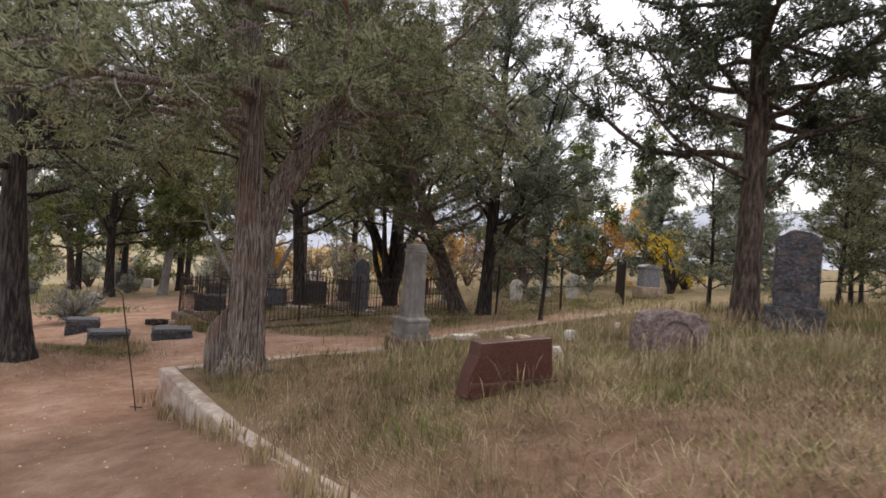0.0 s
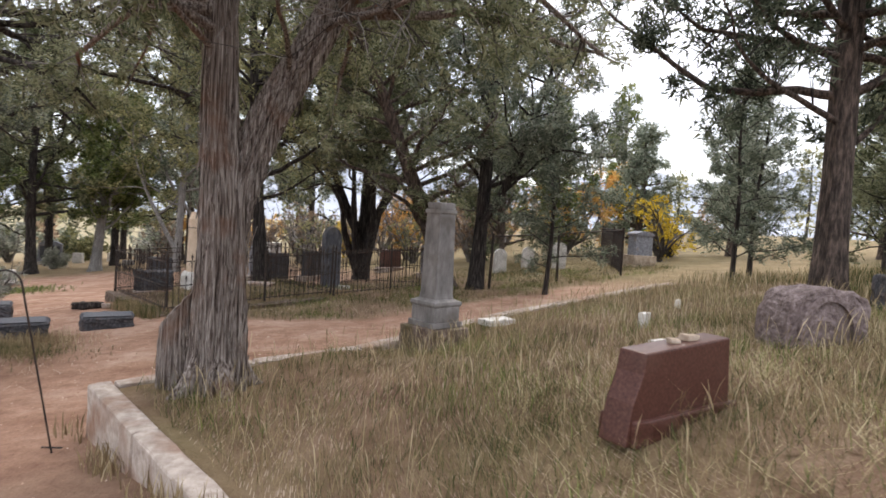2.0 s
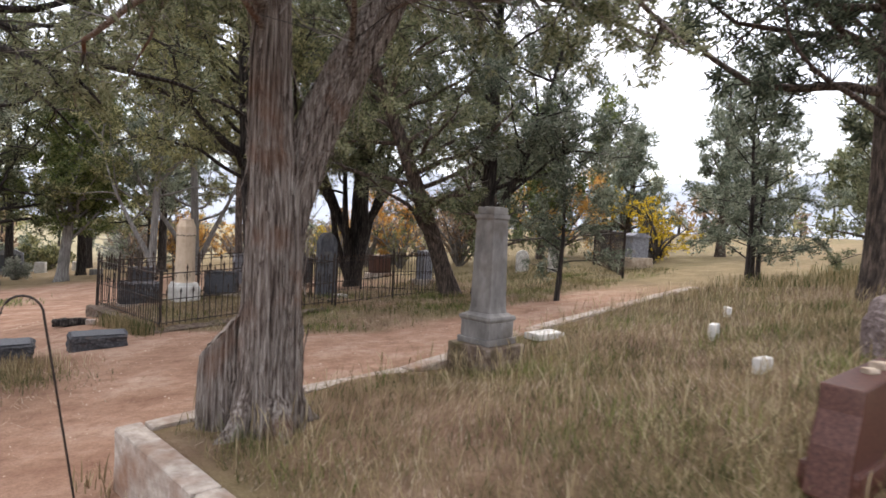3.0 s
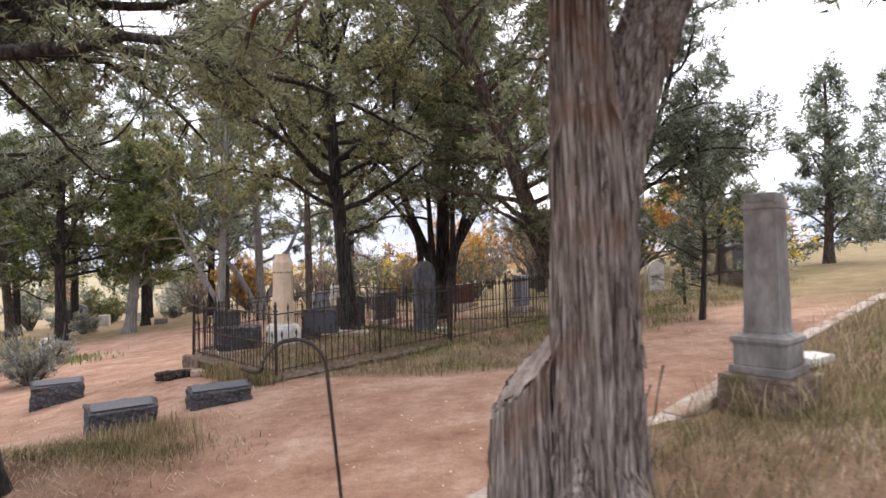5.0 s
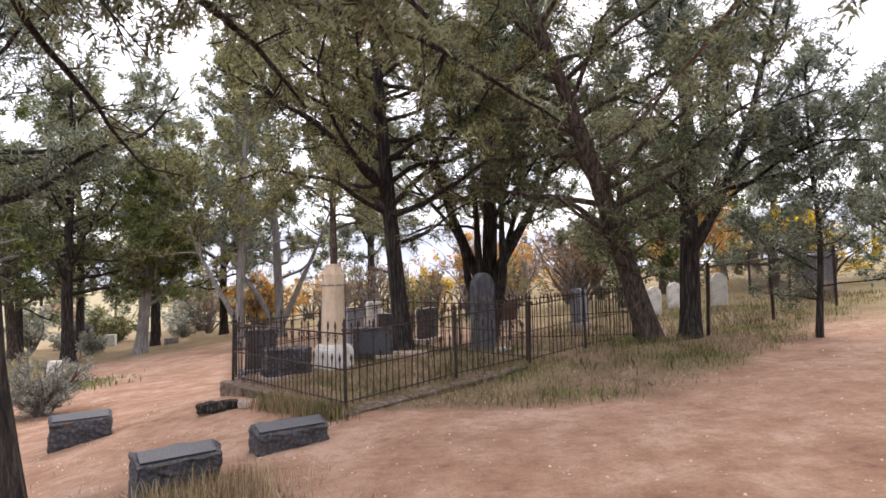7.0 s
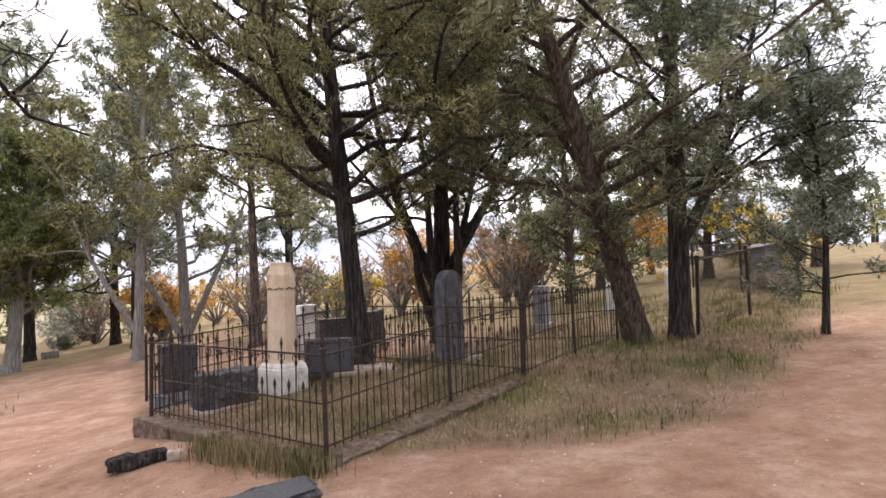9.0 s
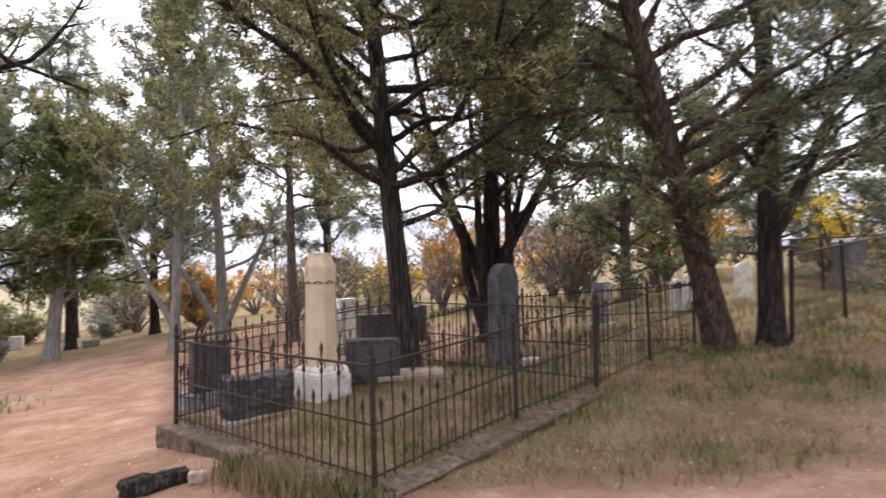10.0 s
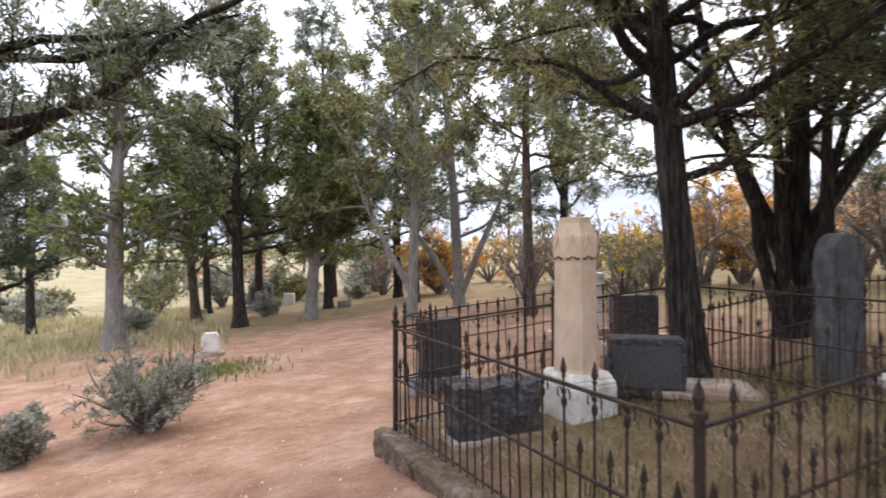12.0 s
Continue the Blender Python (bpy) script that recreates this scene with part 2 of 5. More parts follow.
def ground_material():
    """Red dirt on the paths, needle litter and thin turf elsewhere; the mesh says where each lies."""
    m = bpy.data.materials.new("red_dirt_and_turf")
    m.use_nodes = True
    nd, ln = m.node_tree.nodes, m.node_tree.links
    bsdf = nd["Principled BSDF"]
    bsdf.inputs["Roughness"].default_value = 0.97
    bsdf.inputs["Specular IOR Level"].default_value = 0.15
    co = nd.new("ShaderNodeTexCoord")

    def noisy(scale, detail, stops):
        n = nd.new("ShaderNodeTexNoise")
        n.inputs["Scale"].default_value, n.inputs["Detail"].default_value, n.inputs["Roughness"].default_value = scale, detail, 0.7
        ln.new(co.outputs["Object"], n.inputs["Vector"])
        r = nd.new("ShaderNodeValToRGB")
        el = r.color_ramp.elements
        el[0].position, el[0].color = 0.3, (*stops[0], 1)
        el[1].position, el[1].color = 0.7, (*stops[-1], 1)
        for i, c in enumerate(stops[1:-1]):
            el.new(0.3 + 0.4 * (i + 1) / (len(stops) - 1)).color = (*c, 1)
        ln.new(n.outputs["Fac"], r.inputs["Fac"])
        return r.outputs["Color"]

    def mixed(a, b, f, blend="MIX"):
        x = nd.new("ShaderNodeMix")
        x.data_type, x.blend_type = "RGBA", blend
        if isinstance(f, float):
            x.inputs["Factor"].default_value = f
        else:
            ln.new(f, x.inputs["Factor"])
        ln.new(a, x.inputs["A"])
        ln.new(b, x.inputs["B"])
        return x.outputs["Result"]

    def layer(name):
        a = nd.new("ShaderNodeAttribute")
        a.attribute_name = name
        return a.outputs["Fac"]

    dirt = mixed(noisy(1.3, 8, [(0.25, 0.138, 0.092), (0.385, 0.238, 0.168), (0.52, 0.37, 0.285)]), noisy(45, 6, [(0.5, 0.45, 0.43), (1, 1, 1)]), 0.6, "MULTIPLY")
    dirt = mixed(dirt, noisy(7, 8, [(0.66, 0.6, 0.57), (1, 1, 1), (1.18, 1.17, 1.16)]), 0.75, "MULTIPLY")
    litter = mixed(noisy(2.2, 8, [(0.12, 0.068, 0.045), (0.22, 0.14, 0.095), (0.34, 0.245, 0.175)]), noisy(70, 5, [(0.4, 0.38, 0.36), (1, 1, 1)]), 0.7, "MULTIPLY")
    turf = mixed(noisy(1.6, 8, [(0.11, 0.10, 0.045), (0.22, 0.18, 0.09), (0.33, 0.265, 0.155)]), noisy(60, 5, [(0.4, 0.4, 0.36), (1, 1, 1)]), 0.7, "MULTIPLY")
    pale = noisy(0.5, 8, [(0.18, 0.16, 0.095), (0.27, 0.24, 0.15), (0.36, 0.325, 0.215)])
    c = mixed(dirt, litter, layer("litter"))
    c = mixed(c, turf, layer("turf"))
    c = mixed(c, pale, layer("pale"))
    ln.new(c, bsdf.inputs["Base Color"])
    b1 = nd.new("ShaderNodeTexNoise")
    b1.inputs["Scale"].default_value, b1.inputs["Detail"].default_value = 30, 8
    ln.new(co.outputs["Object"], b1.inputs["Vector"])
    bu = nd.new("ShaderNodeBump")
    bu.inputs["Strength"].default_value, bu.inputs["Distance"].default_value = 0.8, 0.03
    ln.new(b1.outputs["Fac"], bu.inputs["Height"])
    ln.new(bu.outputs["Normal"], bsdf.inputs["Normal"])
    return m


EARTH = ground_material()


# ---- the lie of the land: a slope falling to the west, a raised plot behind a kerb, a raised pad inside the iron fence ----
C0 = Vector((-2.47, 3.87))
EU, EV = Vector((0.8, 0.6)), Vector((0.6, -0.8))
PLOT_RISE, PLOT_LONG = 0.32, 9.0
PAD = (2.12, 5.5, -8.68, -5.6)


def place(u, v):
    """Plan place of (u, v), which run along the kerbs from the plot's corner."""
    return C0.x + u * EU.x + v * EV.x, C0.y + u * EU.y + v * EV.y


def local(x, y):
    x, y = x - C0.x, y - C0.y
    return x * EU.x + y * EU.y, x * EV.x + y * EV.y


def step(a, b, x):
    k = np.clip((x - a) / (b - a), 0, 1)
    return k * k * (3 - 2 * k)


def waves(x, y, s):
    """Gentle unevenness, about 1 high."""
    return (np.sin(x * 1.7 / s + 0.6 * np.sin(y * 1.1 / s)) + np.sin(y * 2.1 / s + 1.3 + 0.8 * np.sin(x * 0.9 / s)) + np.sin((x + y) * 3.3 / s + 2.0) * 0.5) / 2.5


def height(x, y):
    x, y = np.asarray(x, float), np.asarray(y, float)
    u, v = local(x, y)
    z = 0.167 + 0.1 * 30 * np.tanh(x / 30) - 0.02 * 14 * np.tanh((y - 3.87) / 14)
    plot = step(0.06, 0.12, u) * step(0.06, 0.12, v) * (1 - step(PLOT_LONG - 0.5, PLOT_LONG + 3, u)) * (1 - step(7, 12, v))
    # the path climbs along the plot's level west kerb until the two meet
    z = z + 0.1 * step(0.8, 3.4, v) * (1 - step(7, 10, v)) * np.exp(-(np.minimum(u, 0) / 0.9) ** 2)
    low = plot * (1 - step(0.15, 2.0, u)) * (1 - step(7, 9, v))
    z = z + PLOT_RISE * plot
    z = z + low * (np.maximum(0.285, z - PLOT_RISE * plot) - z)
    z = z + 0.1 * step(0.3, 3.0, v) * step(-3.5, -1.0, u) * (1 - step(0.06, 0.12, u))
    inside = step(PAD[0] + 0.04, PAD[0] + 0.14, u) * (1 - step(PAD[1] - 0.1, PAD[1] + 1.4, u)) * step(PAD[2] + 0.04, PAD[2] + 0.14, v) * (1 - step(PAD[3] - 0.14, PAD[3] - 0.04, v))
    z = z + inside * (-0.13 + 0.052 * (u - 2.2) - z)
    z = z + 0.38 * np.exp(-((x + 5.9) ** 2 + (y - 5.9) ** 2) / 1.3)
    z = z + 0.1 * np.exp(-((x + 0.5) ** 2 + (y - 11.9) ** 2) / 3) + 0.13 * np.exp(-((x + 4.2) ** 2 + (y - 8.6) ** 2) / 7) * (1 - inside) + 0.2 * np.exp(-((x + 6.0) ** 2 + (y - 11.4) ** 2) / 4) * (1 - inside) - 0.14 * np.exp(-((x - 0.05) ** 2 + (y - 5.2) ** 2) / 0.4)
    near = 1 - step(20, 60, np.hypot(x, y - 6))
    return z + near * (0.012 * waves(x, y, 0.5) + 0.02 * waves(x, y, 1.7) * (1 - plot)) + (1 - near) * 0.5 * waves(x, y, 16)


def on(x, y, dip=0.0):
    return float(height(x, y)) - dip


def np_mesh(name, verts, faces, material, parent=None, label="", smooth=False):
    """One mesh object from numpy arrays: verts (n, 3), faces (m, k)."""
    verts, faces = np.asarray(verts, np.float32), np.asarray(faces, np.int32)
    me = bpy.data.meshes.new(name)
    k = faces.shape[1]
    me.vertices.add(len(verts))
    me.vertices.foreach_set("co", verts.ravel())
    me.loops.add(faces.size)
    me.loops.foreach_set("vertex_index", faces.ravel())
    me.polygons.add(len(faces))
    me.polygons.foreach_set("loop_start", np.arange(len(faces), dtype=np.int32) * k)
    me.update(calc_edges=True)
    me.validate()
    if smooth:
        me.shade_smooth()
    me.materials.append(material)
    ob = new(name, me)
    if parent:
        ob.parent = parent
    return tagged(ob, label)


def part(name, bm, material, parent, label=""):
    """Links a bmesh as one mesh object under a thing or a part."""
    me = bpy.data.meshes.new(name)
    bm.to_mesh(me)
    bm.free()
    me.materials.append(material)
    ob = new(name, me)
    ob.parent = parent
    return tagged(ob, label)


def thing(name, x, y, z, turn, label, category, group="", kind=""):
    ob = new(name)
    ob.empty_display_size = 0.1
    ob.matrix_basis = pose(x, y, z, 0, 0, turn)
    return tagged(ob, label, category, group, kind)


# ---- ground ----
def build_ground():
    def axis(marks, lo, hi, fine):
        a = set(np.round(np.arange(lo, hi + fine, fine), 3)) | set(marks)
        d, x = fine, 0.0
        while x < 1500:
            d *= 1.3
            x += d
            a |= {round(lo - x, 2), round(hi + x, 2)}
        return np.array(sorted(a))

    us = axis([0.06, 0.12, PAD[0] + 0.04, PAD[0] + 0.14], -11, 13, 0.2)
    vs = axis([0.06, 0.12, PAD[2] + 0.04, PAD[2] + 0.14, PAD[3] - 0.14, PAD[3] - 0.04], -20, 8, 0.2)
    U, V = np.meshgrid(us, vs, indexing="ij")
    X, Y = place(U, V)
    Z = height(X, Y)
    n, m = U.shape
    idx = np.arange(n * m).reshape(n, m)
    faces = np.stack([idx[:-1, :-1], idx[:-1, 1:], idx[1:, 1:], idx[1:, :-1]], -1).reshape(-1, 4)
    ob = np_mesh("ground", np.stack([X, Y, Z], -1).reshape(-1, 3), faces, EARTH, smooth=True)
    litter, turf, pale = cover(X, Y)
    for key, val in (("litter", litter), ("turf", turf), ("pale", pale)):
        at = ob.data.attributes.new(key, "FLOAT", "POINT")
        at.data.foreach_set("value", val.astype(np.float32).ravel())
    tagged(ob, "red dirt paths, needle litter and thin dry turf on a slope", "ground", kind="structure")


def east_side(u, v, w=0.0):
    """The litter and thin grass between the side path and the fences."""
    return step(0.0, 0.7, -(v + 2.6) + 0.7 * w - 1.05 * np.maximum(0, 4.6 - u)) * step(-9.5, -8.5, v) * step(2.2, 2.6, u)


def cover(x, y):
    """How much needle litter, turf and pale field grass lies at a place, 0 to 1 each; litter also paints shade on the
    path.
    """
    u, v = local(x, y)
    w = 0.35 * waves(x, y, 0.7) + 0.15 * waves(x, y, 0.25)
    plot = step(0.08, 0.1, u) * step(0.08, 0.1, v)
    pad = step(PAD[0], PAD[0] + 0.1, u) * (1 - step(PAD[1], PAD[1] + 0.1, u)) * step(PAD[2], PAD[2] + 0.1, v) * (1 - step(PAD[3] - 0.1, PAD[3], v))
    # litter: west bank, behind the fences, patches beside the side path
    west = step(-3.0, -3.8, u + w * 1.2) * step(-14, -12, v)
    east = east_side(u, v, w)
    back = step(PAD[3], PAD[3] - 0.6, v) * step(0.0, 0.5, u - 2.1 - 0.38 * np.clip(-9 - v, 0, 9) + 0.6 * w) * step(-22, -18, v)
    bank = np.exp(-(((x + 5.9) ** 2 + (y - 6.3) ** 2) / 3.4 + 0.5 * w) ** 2)
    # tree shade over the path's start, put into the colour as extra litter
    shade_litter = 0.8 * step(-0.5, 1.5, v + w) * step(-3.5, -2.0, u) * (1 - step(0, 0.1, u))
    litter = np.clip(np.maximum.reduce([shade_litter, 0.95 * bank, 0.85 * west, 0.8 * east, 0.8 * back, plot * 0.9, pad]), 0, 1)
    turf = np.maximum.reduce([plot * np.clip(0.3 + 1.2 * w, 0, 1) * (1 - 0.8 * step(2.2, 4.8, v - 0.5 * u + w)), pad * np.clip(0.02 + 0.8 * w, 0, 1), east * np.clip(0.55 + w * 1.4, 0, 1), step(-21, -24, v + w) * 0.7, step(9, 13, u) * 0.8,
                              0.6 * np.exp(-(((x + 11.6) / 1.3) ** 2 + ((y - 17.5) / 1.0) ** 2)), step(-6, -8, u + w) * 0.5])
    pale = np.maximum(step(-23, -27, v + 2 * w) * step(4, 0, u), step(40, 60, np.hypot(x, y)) * step(0, -12, x) * 0.7)
    return litter, np.clip(turf, 0, 1), np.clip(pale, 0, 1)


build_ground()


def far_hills():
    """Ridges all round the valley, their haze painted into the colour."""
    for k, (dist, top, seed) in enumerate(((620, 62, 1.0), (1050, 150, 4.2))):
        n = 240
        a = np.linspace(0, 2 * np.pi, n, endpoint=False)
        ridge = top * (0.55 + 0.25 * np.sin(a * 3 + seed) + 0.15 * np.sin(a * 7 + seed * 2) + 0.06 * np.sin(a * 19 + seed) + 0.03 * np.sin(a * 41))
        rows = []
        for f, d in ((0, 0.80), (0.35, 0.88), (0.7, 0.95), (1.0, 1.0), (0.0, 1.3)):
            rows.append(np.stack([np.cos(a) * dist * d, np.sin(a) * dist * d, -8 + ridge * f * (1 + 0.06 * np.sin(a * 60 + f * 9))], -1))
        idx = np.arange(5 * n).reshape(5, n)
        faces = np.stack([idx[:-1], np.roll(idx, -1, 1)[:-1], np.roll(idx, -1, 1)[1:], idx[1:]], -1).reshape(-1, 4)
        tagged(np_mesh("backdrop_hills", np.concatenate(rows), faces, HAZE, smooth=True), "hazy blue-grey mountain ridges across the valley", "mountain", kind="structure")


far_hills()


# ---- stone and kerb shapes ----
def rough_box(sx, sy, sz, seed=0, rough=0.0, bevel=0.01, cuts=4, taper=1.0, flat_top=False, flat_front=False):
    """A block standing on z = 0, centred in plan, with broken faces and worn edges."""
    bm = bmesh.new()
    bmesh.ops.create_cube(bm, size=1)
    for v in bm.verts:
        k = taper if v.co.z > 0 else 1.0
        v.co = Vector((v.co.x * sx * k, v.co.y * sy * k, (v.co.z + 0.5) * sz))
    if bevel:
        bmesh.ops.bevel(bm, geom=bm.edges[:], offset=bevel, segments=2, affect="EDGES", profile=0.6)
    if rough:
        bmesh.ops.subdivide_edges(bm, edges=bm.edges[:], cuts=cuts, use_grid_fill=True)
        bm.normal_update()
        moves = []
        for v in bm.verts:
            p = v.co * 7 + Vector((seed * 3.1, seed * 1.7, seed))
            d = noise.noise(p) * 0.6 + noise.noise(p * 2.7) * 0.5
            if flat_top and v.normal.z > 0.7:
                d *= 0.08
            if flat_front and v.normal.y < -0.7:
                d *= 0.08
            moves.append((v, v.normal * d * rough))
        for v, d in moves:
            v.co += d
    return bm


def prism(outline, depth, bevel=0.008):
    """An outline in x and z, given depth along y."""
    bm = bmesh.new()
    a = [bm.verts.new((x, -depth / 2, z)) for x, z in outline]
    b = [bm.verts.new((x, depth / 2, z)) for x, z in outline]
    n = len(outline)
    bm.faces.new(a)
    bm.faces.new(b[::-1])
    for i in range(n):
        bm.faces.new((a[i], b[i], b[(i + 1) % n], a[(i + 1) % n]))
    bmesh.ops.recalc_face_normals(bm, faces=bm.faces[:])
    if bevel:
        es = [e for e in bm.edges if e.calc_face_angle(0) > 0.6]
        bmesh.ops.bevel(bm, geom=es, offset=bevel, segments=2, affect="EDGES", profile=0.6)
    return bm


def shift(bm, x=0, y=0, z=0):
    bmesh.ops.translate(bm, verts=bm.verts[:], vec=(x, y, z))
    return bm


def frustum(sides, rings, turn=0.0):
    """Rings of (half-width, z) with so many sides, closed at both ends."""
    bm = bmesh.new()
    k = 1 / math.cos(math.pi / sides)
    rows = []
    for r, z in rings:
        rows.append([bm.verts.new((r * k * math.cos(turn + 2 * math.pi * (i + 0.5) / sides), r * k * math.sin(turn + 2 * math.pi * (i + 0.5) / sides), z)) for i in range(sides)])
    for a, b in zip(rows, rows[1:]):
        for i in range(sides):
            bm.faces.new((a[i], a[(i + 1) % sides], b[(i + 1) % sides], b[i]))
    bm.faces.new(rows[0][::-1])
    bm.faces.new(rows[-1])
    return bm


TURN = math.degrees(math.atan2(EU.y, EU.x))


def kerb_run(label, p0, p1, top, width, material, seed, drop=0.6, piece=1.15, lean=0.02, worn=0.012):
    """A kerb of cast lengths with joints between, standing in the ground. top: its height over the outer ground at a place."""
    (x0, y0), (x1, y1) = p0, p1
    length = math.hypot(x1 - x0, y1 - y0)
    n = max(1, round(length / piece))
    dx, dy = (x1 - x0) / n, (y1 - y0) / n
    kerb = thing("kerb", x0, y0, 0, 0, label, "kerb", kind="structure")
    rnd = random.Random(seed)
    for i in range(n):
        ax, ay, bx, by = x0 + dx * i, y0 + dy * i, x0 + dx * (i + 1), y0 + dy * (i + 1)
        za, zb = top(ax, ay), top(bx, by)
        seg = math.hypot(bx - ax, by - ay)
        bm = rough_box(seg - 0.012, width, drop, seed + i, worn, 0.018, 3 if worn < 0.02 else 5)
        bmesh.ops.translate(bm, verts=bm.verts[:], vec=(0, 0, -drop))
        for v in bm.verts:
            k = v.co.x / seg + 0.5
            v.co.z += za + (zb - za) * k + 0.006 * noise.noise(v.co * 3)
            v.co.y += lean * rnd.uniform(-0.5, 0.5)
        bmesh.ops.transform(bm, matrix=Matrix.Translation(((ax + bx) / 2 - x0, (ay + by) / 2 - y0, 0)) @ Matrix.Rotation(math.atan2(dy, dx), 4, "Z"), verts=bm.verts[:])
        part("kerb_length", bm, material, kerb)
    return kerb


def plot_top(x, y):
    u, v = local(x, y)
    a, b = place(max(u, 0.3), max(v, 0.3))
    return on(a, b) + 0.02


def west_top(x, y):
    u, v = local(x, y)
    return max(0.302, on(*place(-0.2, v)) + 0.02)


kerb_run("pale weathered concrete kerb along the red dirt path", place(0.05, -0.02), place(0.05, 7.2), west_top, 0.15, CONCRETE, 3)
kerb_run("pale weathered concrete kerb half hidden in dry grass", place(0.14, 0.06), place(9.0, 0.06), plot_top, 0.15, CONCRETE, 13)
pad_top = lambda x, y: -0.155 + 0.052 * (local(x, y)[0] - 2.2)
kerb_run("broken rubble kerb carrying the iron fence", place(PAD[0] + 0.02, PAD[2] - 0.1), place(PAD[0] + 0.02, PAD[3] + 0.16), pad_top, 0.3, RUBBLE, 23, 0.75, 0.8, 0.03, 0.055)
kerb_run("broken rubble kerb carrying the iron fence", place(PAD[0] + 0.18, PAD[3] + 0.02), place(PAD[1] - 0.2, PAD[3] + 0.02), pad_top, 0.27, RUBBLE, 33, 0.7, 0.8, 0.03, 0.055)
kerb_run("broken rubble kerb carrying the iron fence", place(PAD[0] + 0.18, PAD[2] + 0.02), place(PAD[1] - 0.2, PAD[2] + 0.02), pad_top, 0.24, RUBBLE, 43, 0.7, 0.8, 0.03, 0.055)


# ---- trees ----
def unit(a):
    return a / np.maximum(np.linalg.norm(a, axis=-1, keepdims=True), 1e-9)


class Wood:
    """Collects tapered tubes and leaf sprays for one tree or bush."""

    def __init__(self, seed):
        self.rng = np.random.default_rng(seed)
        self.tubes = {}
        self.tips, self.ways, self.sizes = [], [], []
        self.count = 0
        self.fine = True
        self.floor = -9.0

    def tube(self, layer, pts, radii, sides, ridge=0.0):
        pts, radii = np.asarray(pts, float), np.asarray(radii, float)
        t = unit(np.gradient(pts, axis=0))
        ref = np.where(np.abs(t[:, 2:3]) < 0.9, np.array([[0, 0, 1.0]]), np.array([[1.0, 0, 0]]))
        a = unit(np.cross(t, ref))
        b = np.cross(t, a)
        if np.abs(t[:, 2]).min() > 0.5:
            a = unit(np.array([[1.0, 0, 0]]) - t * t[:, :1])
            b = np.cross(t, a)
        ang = np.linspace(0, 2 * np.pi, sides, endpoint=False)
        r = radii[:, None] * np.ones((1, sides))
        if ridge:
            h = np.arange(len(pts))[:, None] * 0.12
            tw = ang[None] + h * 0.5
            r = r * (1 + ridge * (np.sin(3 * tw + 1) * 0.5 + np.sin(5 * tw + 2 * np.sin(h)) * 0.4 + np.abs(np.sin(7 * tw + h * 0.5 + 1.5 * np.sin(2 * tw + h * 0.3))) * 0.6 + np.abs(np.sin(13 * tw + 2 * np.sin(h * 0.8) + np.sin(3 * tw))) * 0.25 - 0.4 + self.rng.normal(0, 0.08, (1, sides)) + self.rng.normal(0, 0.05, r.shape)))
        ring = pts[:, None] + r[..., None] * (np.cos(ang)[None, :, None] * a[:, None] + np.sin(ang)[None, :, None] * b[:, None])
        store = self.tubes.setdefault(layer, ([], [], [0]))
        n0 = store[2][0]
        n, m = ring.shape[:2]
        idx = n0 + np.arange(n * m).reshape(n, m)
        nx = np.roll(idx, -1, 1)
        store[0].append(ring.reshape(-1, 3))
        store[1].append(np.stack([idx[:-1], idx[1:], nx[1:], nx[:-1]], -1).reshape(-1, 4)[:, ::-1])
        store[2][0] += n * m

    def grow(self, start, way, length, segs, wob, up):
        """A wandering line: wob is how much it wanders, up how it bends towards (or from) the sky."""
        pts, d, s = [np.array(start, float)], unit(np.array(way, float)), length / segs
        for _ in range(segs):
            d = unit(d + self.rng.normal(0, wob, 3) + np.array([0, 0, up]))
            pts.append(pts[-1] + d * s)
        return np.array(pts)

    def bough(self, start, way, length, r, leafy=1.0, wob=0.16, up=0.02, twig=0.75, density=6.0, size=0.14, spacing=0.12, bare=0.0, tw_up=0.04, sides=6, twigs="twigwork"):
        """A limb with side branches, fine twigs and leaf sprays on them."""
        rng = self.rng
        pts = self.grow(start, way, length, max(5, int(length * 4)), wob, up)
        below = np.nonzero(pts[:, 2] < self.floor)[0]
        if len(below):
            pts = pts[:max(3, below[0])]
        n = len(pts)
        self.count += 1
        self.tube(("limb", self.count), pts, np.linspace(r, r * 0.18, n), sides if self.fine else 4)
        for k in range(max(3, int(length * density))):
            f = 0.18 + 0.82 * rng.random() ** 0.8
            i = min(n - 2, int(f * (n - 1)))
            along = unit(pts[i + 1] - pts[i])
            side = unit(np.cross(along, rng.normal(0, 1, 3)))
            side[2] *= 0.65
            l2 = twig * rng.uniform(0.45, 1.15) * (1.15 - 0.5 * f)
            sub = self.grow(pts[i], along * 0.6 + side, l2, 4, 0.2, tw_up)
            if sub[-1, 2] < self.floor:
                continue
            knots = [0, 1, 2, 4] if self.fine else [0, 2, 4]
            self.tube(twigs, sub[knots], np.linspace(max(0.004, r * 0.22), 0.0025, len(knots)), 3)
            dead = rng.random() < bare
            for q in range(3):
                j = rng.integers(1, 4)
                tw = self.grow(sub[j], (sub[j + 1] - sub[j]) / (l2 / 4) + rng.normal(0, 0.8, 3), l2 * rng.uniform(0.3, 0.6), 3, 0.25, tw_up)
                if self.fine and q < 2:
                    self.tube(twigs, tw[[0, 1, 3]], np.array([0.005, 0.0035, 0.0015]), 3)
                if not dead and rng.random() < leafy:
                    self.spray_line(tw, size, spacing)
            if not dead and rng.random() < leafy:
                self.spray_line(sub[1:], size, spacing)
        return pts

